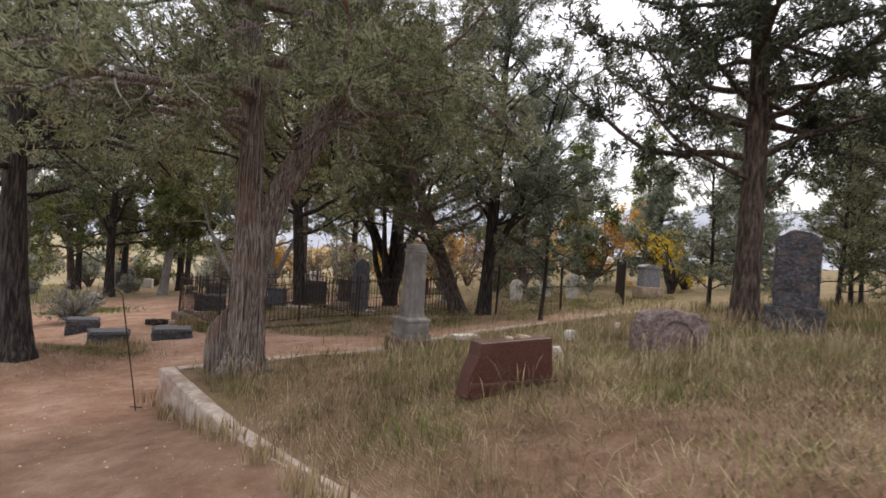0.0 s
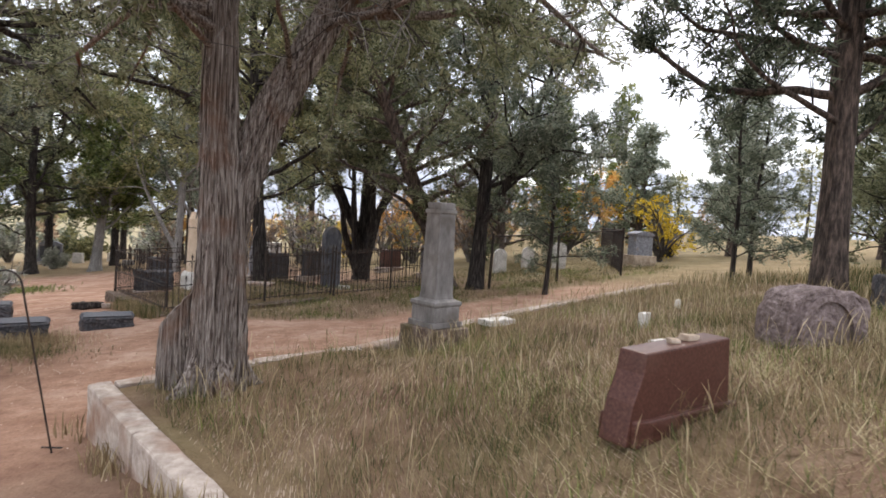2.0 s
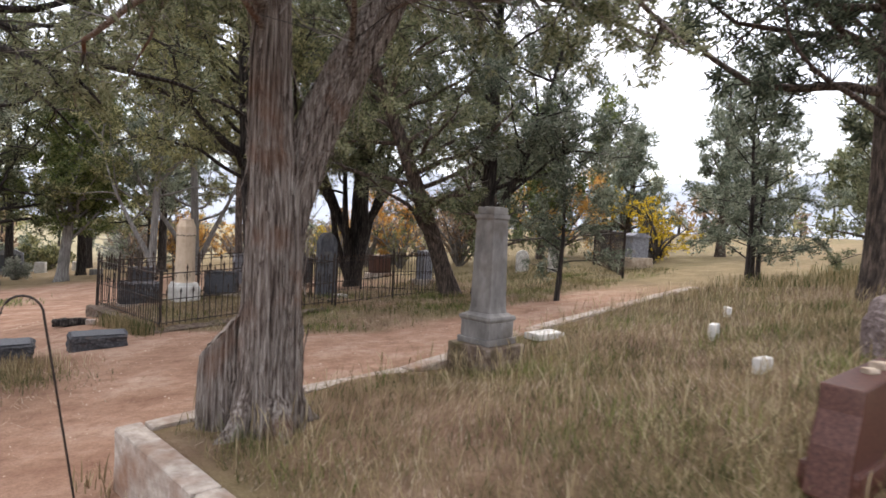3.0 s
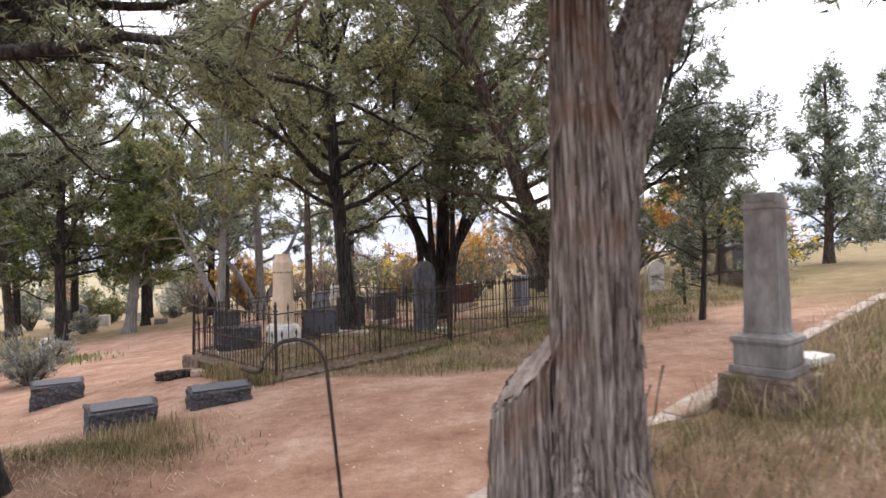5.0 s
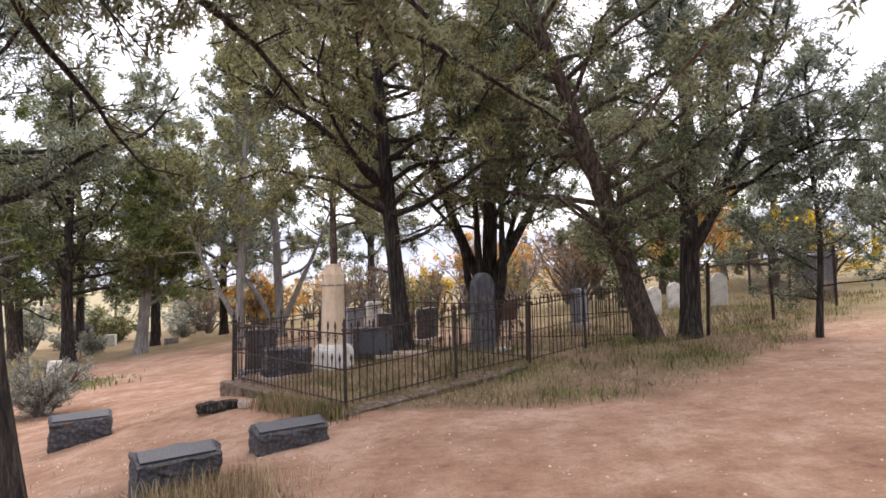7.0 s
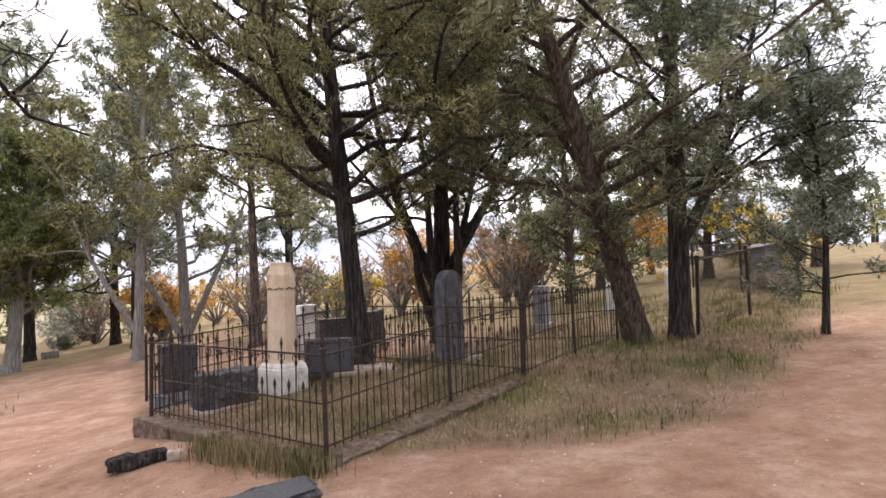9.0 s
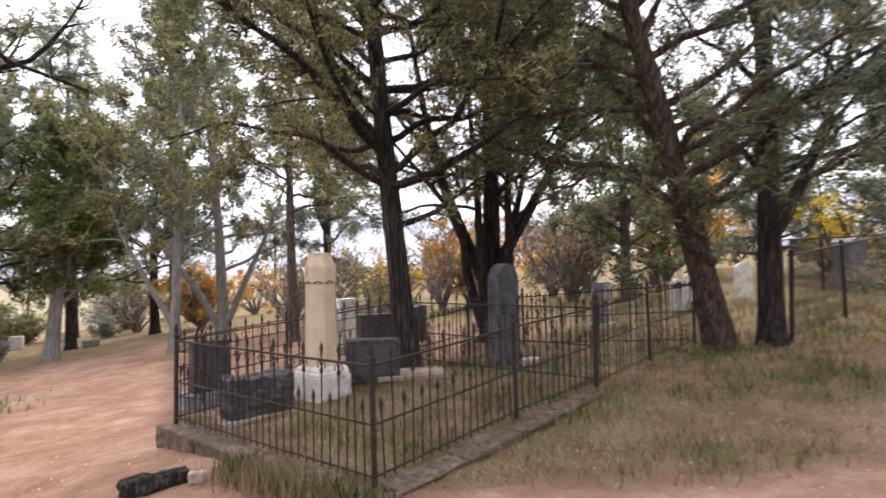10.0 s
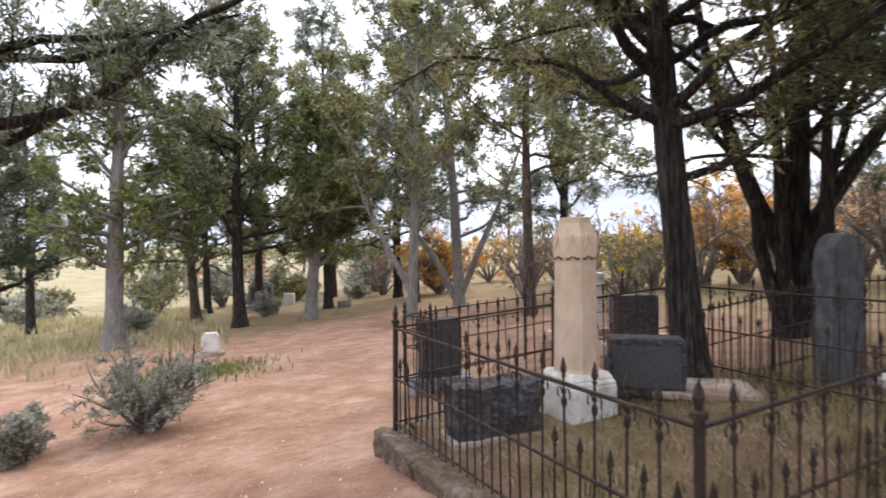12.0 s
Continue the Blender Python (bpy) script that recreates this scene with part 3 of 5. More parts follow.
    def spray_line(self, pts, size, spacing):
        seg = np.linalg.norm(np.diff(pts, axis=0), axis=1)
        m = max(2, int(seg.sum() / spacing))
        f = self.rng.random(m) * (len(pts) - 1)
        i = np.minimum(f.astype(int), len(pts) - 2)
        p = pts[i] + (pts[i + 1] - pts[i]) * (f - i)[:, None] + self.rng.normal(0, size * 0.25, (m, 3))
        ok = p[:, 2] > self.floor
        self.tips.append(p[ok])
        self.ways.append(unit(pts[i + 1] - pts[i])[ok])
        self.sizes.append((size * self.rng.uniform(0.6, 1.25, m))[ok])

    def finish(self, parent, barks, leaf, blades=18, slim=0.13, droop=-0.05, fan=0.75, crown="crown"):
        for layer, (vs, fs, _) in self.tubes.items():
            layer = layer if isinstance(layer, str) else layer[0]
            ob = np_mesh(layer, np.concatenate(vs), np.concatenate(fs), barks[layer], parent, smooth=True)
            if layer == "twigwork":
                tagged(ob, kind="stuff")
        if self.tips and leaf:
            p, w, s = np.concatenate(self.tips), np.concatenate(self.ways), np.concatenate(self.sizes)
            n, rng = len(p), self.rng
            blades, slim = max(7, int(blades * 0.7)), slim * 1.22
            d = unit(w[:, None] * 0.55 + rng.normal(0, fan, (n, blades, 3)) + np.array([0, 0, droop]))
            ln = s[:, None] * rng.uniform(0.45, 1.1, (n, blades))
            o = p[:, None] + rng.normal(0, 0.22, (n, blades, 3)) * s[:, None, None]
            side = unit(np.cross(d, rng.normal(0, 1, (n, blades, 3)))) * (ln * slim)[..., None]
            tip = o + d * ln[..., None]
            low = o + d * (ln * 0.22)[..., None]
            tris = np.stack([low + side, tip, low - side], 2).reshape(-1, 3)
            np_mesh(crown, tris, np.arange(len(tris)).reshape(-1, 3), leaf, parent)


def trunk_line(x, y, z, tops, n=16):
    """A trunk's bent line through the places given after its foot."""
    pts = np.array([(x, y, z)] + list(tops), float)
    t = np.linspace(0, len(pts) - 1, n)
    i = np.minimum(t.astype(int), len(pts) - 2)
    f = (t - i)[:, None]
    prev, nxt = np.maximum(i - 1, 0), np.minimum(i + 2, len(pts) - 1)
    p0, p1, p2, p3 = pts[prev], pts[i], pts[i + 1], pts[nxt]
    return 0.5 * (2 * p1 + (p2 - p0) * f + (2 * p0 - 5 * p1 + 4 * p2 - p3) * f ** 2 + (3 * p1 - p0 - 3 * p2 + p3) * f ** 3)


def furrowed(line, radii, sides, seed, twist=0.22):
    """Vertices and faces of a stem with deep, twisting furrows and fine fibrous ridges."""
    n = len(line)
    t = unit(np.gradient(line, axis=0))
    a = unit(np.array([[1.0, 0, 0]]) - t * t[:, :1])
    b = np.cross(t, a)
    out = np.zeros((n, sides, 3))
    for i in range(n):
        z = line[i, 2]
        for j in range(sides):
            g = 2 * math.pi * j / sides
            h = g + twist * z + 0.1 * math.sin(z * 2.1 + seed)
            c, q = math.cos(h), math.sin(h)
            wide = noise.noise((c * 1.5 + seed, q * 1.5, z * 0.45))
            deep = 1 - 2.4 * abs(noise.noise((c * 3.6, q * 3.6 + seed, z * 0.55)))
            fine = noise.noise((c * 11 + seed, q * 11, z * 1.3))
            hair = noise.noise((c * 27, q * 27, z * 2.4 + seed))
            r = radii[i] * (1 + 0.16 * wide + 0.12 * min(deep, 0.55) - 0.05 + 0.13 * fine + 0.06 * hair)
            out[i, j] = line[i] + r * (math.cos(g) * a[i] + math.sin(g) * b[i])
    idx = np.arange(n * sides).reshape(n, sides)
    nx = np.roll(idx, -1, 1)
    faces = np.stack([idx[:-1], nx[:-1], nx[1:], idx[1:]], -1).reshape(-1, 4)
    return out, faces


def old_trunk(parent, stems, seed, bark):
    """Shaggy stems, each given by places and radii, with loose peeling strips of bark."""
    rng = np.random.default_rng(seed)
    strips, quads, k0 = [], [], 0
    for k, (pts, radii) in enumerate(stems):
        n = 130
        line = trunk_line(*pts[0], pts[1:], n)
        rad = np.interp(np.linspace(0, len(pts) - 1, n), np.arange(len(pts)), radii)
        grid, faces = furrowed(line, rad, 120, seed + 7 * k)
        np_mesh("trunk", grid.reshape(-1, 3), faces, bark, parent, smooth=True)
        top = int(np.searchsorted(line[:, 2], 3.4))
        for _ in range(110):
            span = int(rng.integers(7, 20))
            i, j = int(rng.integers(4, max(6, top - span))), int(rng.integers(0, 120))
            ids = np.arange(i, min(i + span, n - 1), 2)
            way = rng.uniform(-0.25, 0.25)
            jj = (j + np.round(way * (ids - i)).astype(int)) % 120
            core, skin = line[ids], grid[ids, jj]
            outw = unit(skin - core)
            side = unit(np.cross(outw, np.gradient(core, axis=0)))
            f = np.linspace(0, 1, len(ids))[:, None]
            curl = 0.006 + 0.03 * rng.random() * np.abs(f - rng.choice([0.15, 0.5, 0.85])) ** 2 * 4
            w = 0.5 * rng.uniform(0.01, 0.028) * np.sin(np.pi * (0.12 + 0.8 * f))
            mid = skin + outw * curl
            rows = np.stack([mid - side * w - outw * 0.004, mid + outw * 0.003, mid + side * w - outw * 0.004], 1)
            m = len(ids)
            strips.append(rows.reshape(-1, 3))
            base = k0 + np.arange(m * 3).reshape(m, 3)
            quads.append(np.stack([base[:-1, :-1], base[:-1, 1:], base[1:, 1:], base[1:, :-1]], -1).reshape(-1, 4))
            k0 += m * 3
    tagged(np_mesh("peeling_bark", np.concatenate(strips), np.concatenate(quads), bark, parent, "loose peeling strips of grey bark", True), kind="stuff")


def tree(label, x, y, tall, r, seed, leaf, bark, low=2.2, reach=2.6, limbs=22, lean=(0, 0), stems=(), bare=0.25, density=4.0, size=0.15, blades=18, spacing=0.12,
         rise=0.35, up=0.02, top_reach=0.35, extra=(), category="tree", group="", sides=14, ridge=0.14, twigs=TWIG, leafy=1.0, slim=0.13, z=None, flare=1.45, twig=0.75, keep=None, floor=-9.0, shaped=None):
    """A tree: ridged trunk (and further stems), limbs with twigs, and a loose crown of small sprays."""
    z = on(x, y, 0.08) if z is None else z
    t = thing("juniper_tree" if category == "tree" else category.replace(" ", "_"), x, y, z, 0, label, category, group)
    w = Wood(seed)
    w.fine = size < 0.155
    w.floor = floor
    rng = w.rng
    lines = []
    main = trunk_line(0, 0, 0, [(lean[0] * 0.3 + rng.normal(0, 0.04), lean[1] * 0.3 + rng.normal(0, 0.04), tall * 0.35), (lean[0] * 0.65 + rng.normal(0, 0.08), lean[1] * 0.65, tall * 0.68), (lean[0], lean[1], tall)], 26 if sides < 40 else 60)
    lines.append((main, r))
    for pts, rr in stems:
        lines.append((trunk_line(*pts[0], pts[1:], 20 if sides < 40 else 46), rr))
    if shaped:
        lines = [(trunk_line(*pts[0], pts[1:], 60), radii[0]) for pts, radii in shaped]
        old_trunk(t, shaped, seed, bark)
    for k, (ln_, rr) in enumerate(lines if not shaped else ()):
        n = len(ln_)
        f = np.linspace(0, 1, n)
        rad = rr * (1 - 0.82 * f ** 1.1)
        if k == 0:
            rad = rad * (1 + (flare - 1) * np.exp(-ln_[:, 2] / (0.22 * (1 + rr))))
        w.tube("trunk", ln_, rad, sides, ridge)
    for k in range(limbs):
        ln_, rr = lines[int(rng.integers(0, len(lines)))] if len(lines) > 1 else lines[0]
        zs = ln_[:, 2]
        hz = low + (tall * 0.98 - low) * ((k + rng.random()) / limbs)
        if hz > zs[-1] or hz < zs[0]:
            ln_, rr = lines[0]
            zs = ln_[:, 2]
        i = int(np.clip(np.searchsorted(zs, hz), 1, len(zs) - 1))
        g = (hz - low) / max(0.1, tall - low)
        length = reach * (1 - (1 - top_reach) * g ** 1.3) * rng.uniform(0.65, 1.15)
        az = k * 2.4 + rng.normal(0, 0.4)
        if keep and not keep(az % (2 * math.pi), hz):
            continue
        el = rise + 0.5 * g + rng.normal(0, 0.15)
        way = (math.cos(az) * math.cos(el), math.sin(az) * math.cos(el), math.sin(el))
        w.bough(ln_[i], way, length, max(0.014, rr * 0.34 * (1 - 0.6 * g)), leafy, 0.17, up, twig, density, size, spacing, bare * (1 - 0.6 * g))
    for start, way, length, rr, lf, upx in extra:
        w.bough(np.array(start), way, length, rr, lf, 0.14, upx, twig, density, size, spacing, bare if lf > 0.5 else 0.8)
    w.finish(t, {"trunk": bark, "limb": bark, "twigwork": twigs}, leaf, blades, slim)
    return t


# the large forked juniper inside the kerb, with the sawn-off dead stem at its foot
FORK = [([(0, 0, -0.1), (0.0, 0.0, 0.25), (0.0, 0.0, 0.8), (-0.01, 0.0, 1.5), (-0.06, -0.02, 2.2), (-0.08, -0.05, 3.0), (-0.16, -0.2, 4.5), (-0.25, -0.5, 7.0)], [0.25, 0.2, 0.18, 0.168, 0.125, 0.105, 0.075, 0.02]),
        ([(0.035, 0.0, 1.0), (0.09, 0.02, 1.5), (0.18, 0.06, 1.9), (0.32, 0.1, 2.3), (0.66, 0.25, 3.0), (1.02, 0.5, 4.0), (1.3, 0.9, 6.0)], [0.09, 0.112, 0.125, 0.13, 0.125, 0.095, 0.02])]
big = tree("large old juniper with shaggy grey bark and a forked trunk", -1.56, 3.86, 7.0, 0.185, 11, LEAF, BARK, low=2.9, floor=2.3, reach=3.9, limbs=50, shaped=FORK, bare=0.33, density=8.0, size=0.1, blades=16, spacing=0.055, slim=0.085, twig=0.8,
           rise=0.22, up=-0.012, extra=[((-0.08, -0.1, 2.75), (-0.6, -0.8, 0.15), 1.9, 0.04, 0.15, -0.02), ((0.6, 0.2, 2.9), (0.5, -0.8, 0.1), 1.7, 0.035, 0.2, -0.03), ((0.4, 0.15, 2.5), (0.1, -1, 0.25), 1.5, 0.025, 0.05, -0.05), ((-0.08, -0.05, 2.6), (-0.2, -1, 0.35), 1.6, 0.025, 0.05, -0.05), ((-0.08, -0.1, 2.9), (-1, -0.2, 0.1), 2.6, 0.05, 1.0, 0.0), ((0.7, 0.3, 3.1), (1, 0.2, 0.2), 2.6, 0.05, 1.0, -0.01), ((-0.08, -0.05, 3.0), (-1, 0.3, 0.08), 3.4, 0.04, 1.0, 0.0), ((-0.1, -0.1, 3.3), (-1, -0.6, 0.12), 3.2, 0.04, 1.0, 0.0), ((-0.1, -0.1, 3.5), (-0.7, 0.9, 0.1), 3.4, 0.04, 1.0, -0.01), ((0.75, 0.33, 3.3), (0.6, -1, 0.1), 2.8, 0.04, 1.0, 0.0), ((-0.1, -0.1, 3.2), (-0.4, -1, 0.12), 2.8, 0.04, 1.0, 0.0), ((0.75, 0.33, 3.2), (0.2, -1, 0.1), 2.4, 0.035, 1.0, -0.02), ((-0.1, -0.1, 3.2), (-0.35, 1, 0.06), 4.2, 0.045, 1.0, -0.005), ((0.7, 0.3, 3.2), (-0.1, 1, 0.08), 4.2, 0.045, 1.0, -0.005), ((-0.12, -0.1, 3.7), (-0.6, 1, 0.08), 4.6, 0.045, 1.0, -0.005), ((0.8, 0.35, 3.5), (0.25, 1, 0.1), 4.0, 0.045, 1.0, -0.005)])


def dead_stem(parent):
    n = 40
    line = trunk_line(-0.31, 0.08, -0.1, [(-0.32, 0.09, 0.4), (-0.3, 0.09, 0.8), (-0.28, 0.08, 1.2)], n)
    grid, faces = furrowed(line, np.linspace(0.15, 0.12, n), 90, 5)
    vs = grid.reshape(-1, 3)
    # the slanting saw cut
    cut = lambda x, y: 0.58 + 1.15 * (x + 0.42) + 0.012 * np.sin(y * 60)
    vs[:, 2] = np.minimum(vs[:, 2], cut(vs[:, 0], vs[:, 1]))
    np_mesh("stump", vs, faces, BARK, parent, "sawn-off grey dead stem", True)
    # its weathered face: rings of wood, uneven
    rim = grid[-8]
    mid = rim.mean(0)
    rows = np.stack([mid + (rim - mid) * f for f in (0.98, 0.75, 0.5, 0.25, 0.04)])
    rows[..., 2] = cut(rows[..., 0], rows[..., 1]) + 0.006 + 0.008 * np.sin(rows[..., 0] * 90 + rows[..., 1] * 40)
    idx = np.arange(5 * 90).reshape(5, 90)
    nx = np.roll(idx, -1, 1)
    np_mesh("saw_cut", rows.reshape(-1, 3), np.stack([idx[:-1], nx[:-1], nx[1:], idx[1:]], -1).reshape(-1, 4), CUT_WOOD, parent, "weathered slanting saw cut", True)
    for k, (a, rr) in enumerate(((3.9, 0.1), (5.2, 0.09), (0.4, 0.08))):
        root = trunk_line(math.cos(a) * 0.1, math.sin(a) * 0.1, 0.35, [(math.cos(a) * 0.25, math.sin(a) * 0.25, 0.12), (math.cos(a) * 0.5, math.sin(a) * 0.5, -0.06)], 12)
        v = Wood(40 + k)
        v.tube("root", root, np.linspace(rr, 0.03, 12), 16, 0.15)
        for layer, (vs, fs, _) in v.tubes.items():
            np_mesh("root", np.concatenate(vs), np.concatenate(fs), BARK, parent, smooth=True)


dead_stem(big)

# the tall dark pine beside the granite stone
tree("tall dark ponderosa-like pine with reddish furrowed bark", 5.12, 6.0, 10.5, 0.185, 21, LEAF_DARK, BARK_PINE, low=2.2, reach=3.5, limbs=60, bare=0.22, density=7.0, size=0.165, blades=16, spacing=0.085, rise=0.1, up=0.015,
     extra=[((0, 0, 2.2), (-1, -0.3, 0.5), 2.6, 0.05, 0.2, 0.02), ((0, 0, 3.3), (-1, -0.1, 0.25), 2.6, 0.06, 0.9, 0.03), ((0, 0, 1.9), (0.8, 0.3, 0.5), 2.2, 0.05, 0.9, 0.02)], sides=20, ridge=0.09, category="pine tree", twigs=TWIG_DARK, slim=0.09)

# the leaning juniper and its upright neighbour behind the far fence
tree("dark juniper leaning low over the rusted fence", 1.15, 12.95, 7.2, 0.2, 31, LEAF, BARK_PINE, low=1.7, reach=3.6, limbs=38, lean=(-3.2, -1.6), bare=0.3, density=9, size=0.13, blades=14, spacing=0.075, slim=0.09, sides=20,
     extra=[((-0.4, -0.4, 1.3), (-1, -0.4, 0.5), 2.2, 0.08, 0.9, -0.02)], ridge=0.12)
tree("upright juniper with grey-green foliage beside a leaning one", 1.75, 12.7, 10.0, 0.17, 32, LEAF_BLUE, BARK_DARK, low=1.9, reach=3.5, limbs=56, lean=(0.3, 0.3), bare=0.2, density=8, size=0.14, blades=14, spacing=0.075, slim=0.09,
     stems=[([(0.05, 0, 1.6), (0.5, -0.1, 2.4), (1.1, -0.3, 4.0), (1.6, -0.5, 6.2)], 0.11)], sides=18)

# the black-barked pine in the fence corner
tree("black-barked pine rising out of the fenced plot", -3.3, 13.6, 9.5, 0.165, 41, LEAF_OLIVE, BARK_DARK, low=2.3, reach=4.8, limbs=60, lean=(-0.75, 0.1), bare=0.33, density=8.5, size=0.13, blades=14, spacing=0.085, slim=0.09, rise=0.12, up=0.03,
     extra=[((-0.25, 0, 2.6), (-1, -0.35, 0.5), 3.4, 0.05, 0.9, 0.02), ((-0.28, 0, 2.6), (0.9, -0.5, -0.1), 2.6, 0.07, 0.5, 0.05), ((-0.3, 0, 3.1), (-0.6, -0.9, 0.3), 3.6, 0.07, 0.8, 0.0), ((-0.3, 0, 2.0), (1, 0.2, 0.15), 1.8, 0.06, 0.2, 0.03)],
     sides=20, ridge=0.07, category="pine tree", twigs=TWIG_DARK)

# many-stemmed juniper behind the slate stone
tree("many-stemmed dark juniper behind a slate gravestone", -1.1, 17.2, 9.0, 0.21, 51, LEAF, BARK_DARK, low=2.4, reach=4.4, limbs=84, bare=0.22, density=7.5, size=0.15, blades=14, spacing=0.08, slim=0.09, lean=(0.4, 0.2),
     stems=[([(0, 0, 1.2), (-0.6, 0, 2.4), (-1.2, -0.2, 4.2), (-1.6, -0.3, 6.5)], 0.16), ([(0, 0, 1.3), (0.6, -0.2, 2.4), (1.5, -0.4, 4.0), (2.2, -0.4, 6.0)], 0.15), ([(-0.1, 0, 0.2), (-0.5, -0.2, 1.4), (-0.8, -0.4, 2.6), (-2.2, -0.8, 4.2)], 0.12), ([(0.1, -0.1, 0.3), (0.3, -0.4, 1.6), (0.3, -0.5, 3.2), (0.5, -0.6, 6.0)], 0.13), ([(-0.1, -0.1, 0.3), (-0.25, -0.3, 1.8), (-0.35, -0.4, 3.6), (-0.6, -0.6, 6.5)], 0.12), ([(0.15, 0, 0.6), (0.5, 0.1, 2.2), (0.9, 0.1, 3.8), (1.2, 0.2, 6.2)], 0.11)], sides=18, twigs=TWIG_DARK)

# the juniper on the bank that overhangs the path
tree("shaggy juniper on a litter bank overhanging the path", -5.35, 5.6, 7.2, 0.19, 61, LEAF, BARK_DARK, low=2.9, floor=2.6, reach=3.6, limbs=34, lean=(-0.6, 0.2), bare=0.35, density=6.5, size=0.1, blades=15, spacing=0.07, slim=0.085,
     extra=[((-0.2, 0.1, 2.9), (-0.3, 1, 0.42), 5.2, 0.04, 0.15, -0.05), ((-0.2, 0.1, 3.3), (-0.75, 1, 0.35), 4.8, 0.035, 0.35, -0.03), ((-0.2, 0.1, 3.0), (0.2, 1, 0.35), 4.2, 0.035, 0.7, -0.02), ((-0.2, 0.1, 3.4), (-0.45, 1, 0.4), 4.6, 0.035, 0.8, -0.02), ((-0.2, 0.1, 3.6), (0.45, 1, 0.3), 4.2, 0.04, 1.0, -0.01), ((-0.2, 0.1, 3.2), (-0.1, 1, 0.3), 3.8, 0.035, 1.0, 0.0), ((-0.15, 0.1, 2.7), (-0.2, -1, 0.3), 3.4, 0.05, 1.0, -0.02), ((-0.15, 0.1, 2.8), (0.5, -1, 0.3), 3.2, 0.05, 1.0, -0.02), ((-0.2, 0.1, 3.1), (1, 0.95, 0.16), 3.8, 0.05, 1.0, -0.02), ((-0.2, 0.1, 3.5), (1, 0.6, 0.2), 4.2, 0.05, 1.0, -0.03), ((-0.2, 0.1, 3.4), (0.8, 1, 0.25), 4.6, 0.05, 1.0, -0.03), ((-0.2, 0.1, 3.9), (1, 0.8, 0.2), 4.6, 0.05, 1.0, -0.02), ((-0.2, 0.1, 3.2), (-1, 0.8, 0.2), 4.0, 0.04, 1.0, -0.03), ((-0.2, 0.1, 3.7), (-1, 0.5, 0.2), 4.0, 0.04, 1.0, -0.03), ((-0.2, 0.1, 3.2), (-0.15, 1, 0.14), 5.6, 0.04, 0.45, -0.008), ((-0.2, 0.1, 3.4), (-0.4, 1, 0.15), 5.4, 0.04, 0.6, -0.01), ((-0.2, 0.1, 3.5), (0.05, 1, 0.16), 5.0, 0.035, 0.5, -0.01)],
     sides=20, twigs=TWIG_DARK)

tree("broad juniper west of the path with low spreading limbs", -10.4, 11.2, 9.5, 0.22, 62, LEAF_BLUE, BARK_DARK, low=2.6, reach=5.2, limbs=70, bare=0.3, density=6, size=0.15, blades=14, spacing=0.095, slim=0.09, twigs=TWIG_DARK, sides=14, rise=0.2)

# trees over the open ground to the north-west
WEST = "junipers on the open slope"
tree("round green juniper with a bent grey trunk", -13.15, 26.3, 7.4, 0.22, 71, LEAF_FRESH, BARK_GREY, low=1.7, reach=3.7, limbs=44, bare=0.12, density=4.6, size=0.22, blades=14, spacing=0.13, group=WEST, lean=(0.8, 0.2), twigs=TWIG_DARK)
tree("dark-trunked juniper with a spreading crown", -15.4, 25.6, 10.5, 0.22, 72, LEAF, BARK_DARK, low=2.4, reach=4.0, limbs=46, bare=0.25, density=4.6, size=0.22, blades=14, spacing=0.13, group=WEST, twigs=TWIG_DARK)
tree("juniper with a leaning bare trunk", -18.9, 28.3, 8.5, 0.2, 73, LEAF, BARK_PINE, low=2.0, reach=3.4, limbs=36, bare=0.25, density=4.6, size=0.22, blades=14, spacing=0.13, lean=(-0.9, 0.2), group=WEST, twigs=TWIG_DARK)
tree("tall open juniper with a thick grey trunk", -17.2, 21.9, 10.0, 0.27, 74, LEAF_FRESH, BARK_GREY, low=1.9, reach=3.2, limbs=46, bare=0.3, density=4.6, size=0.22, blades=14, spacing=0.13, group=WEST, lean=(0.5, 0))
tree("dense dark juniper beyond the slope", -22.5, 22.5, 9.5, 0.26, 75, LEAF_DARK, BARK_DARK, low=0.9, reach=3.3, limbs=40, bare=0.1, density=4.6, size=0.22, blades=14, spacing=0.13, group=WEST, twigs=TWIG_DARK)
tree("juniper with a thin twisted trunk", -12.0, 33.5, 10.0, 0.2, 76, LEAF_OLIVE, BARK_DARK, low=1.8, reach=3.8, limbs=36, bare=0.3, density=4.6, size=0.22, blades=14, spacing=0.13, group=WEST, twigs=TWIG_DARK)

for k, (x, y, tall, reach, leaf) in enumerate(((-10.2, 29.5, 12.5, 4.2, LEAF_BLUE), (-14.2, 30.5, 12.5, 4.0, LEAF_BLUE), (-18.2, 32.0, 12.5, 4.0, LEAF_OLIVE), (-21.5, 33.0, 10.0, 3.4, LEAF), (-26.0, 27.5, 9.0, 3.2, LEAF_BLUE), (-16.8, 37.5, 9.5, 3.4, LEAF_OLIVE), (-4.4, 30.5, 12.0, 3.8, LEAF_BLUE))):
    tree("spreading juniper with open grey-green crown", x, y, tall, 0.19, 130 + k, leaf, BARK_DARK, low=2.3, reach=reach, limbs=40, bare=0.25, density=4.4, size=0.24, blades=13, spacing=0.14, group=WEST, twigs=TWIG_DARK, sides=10)

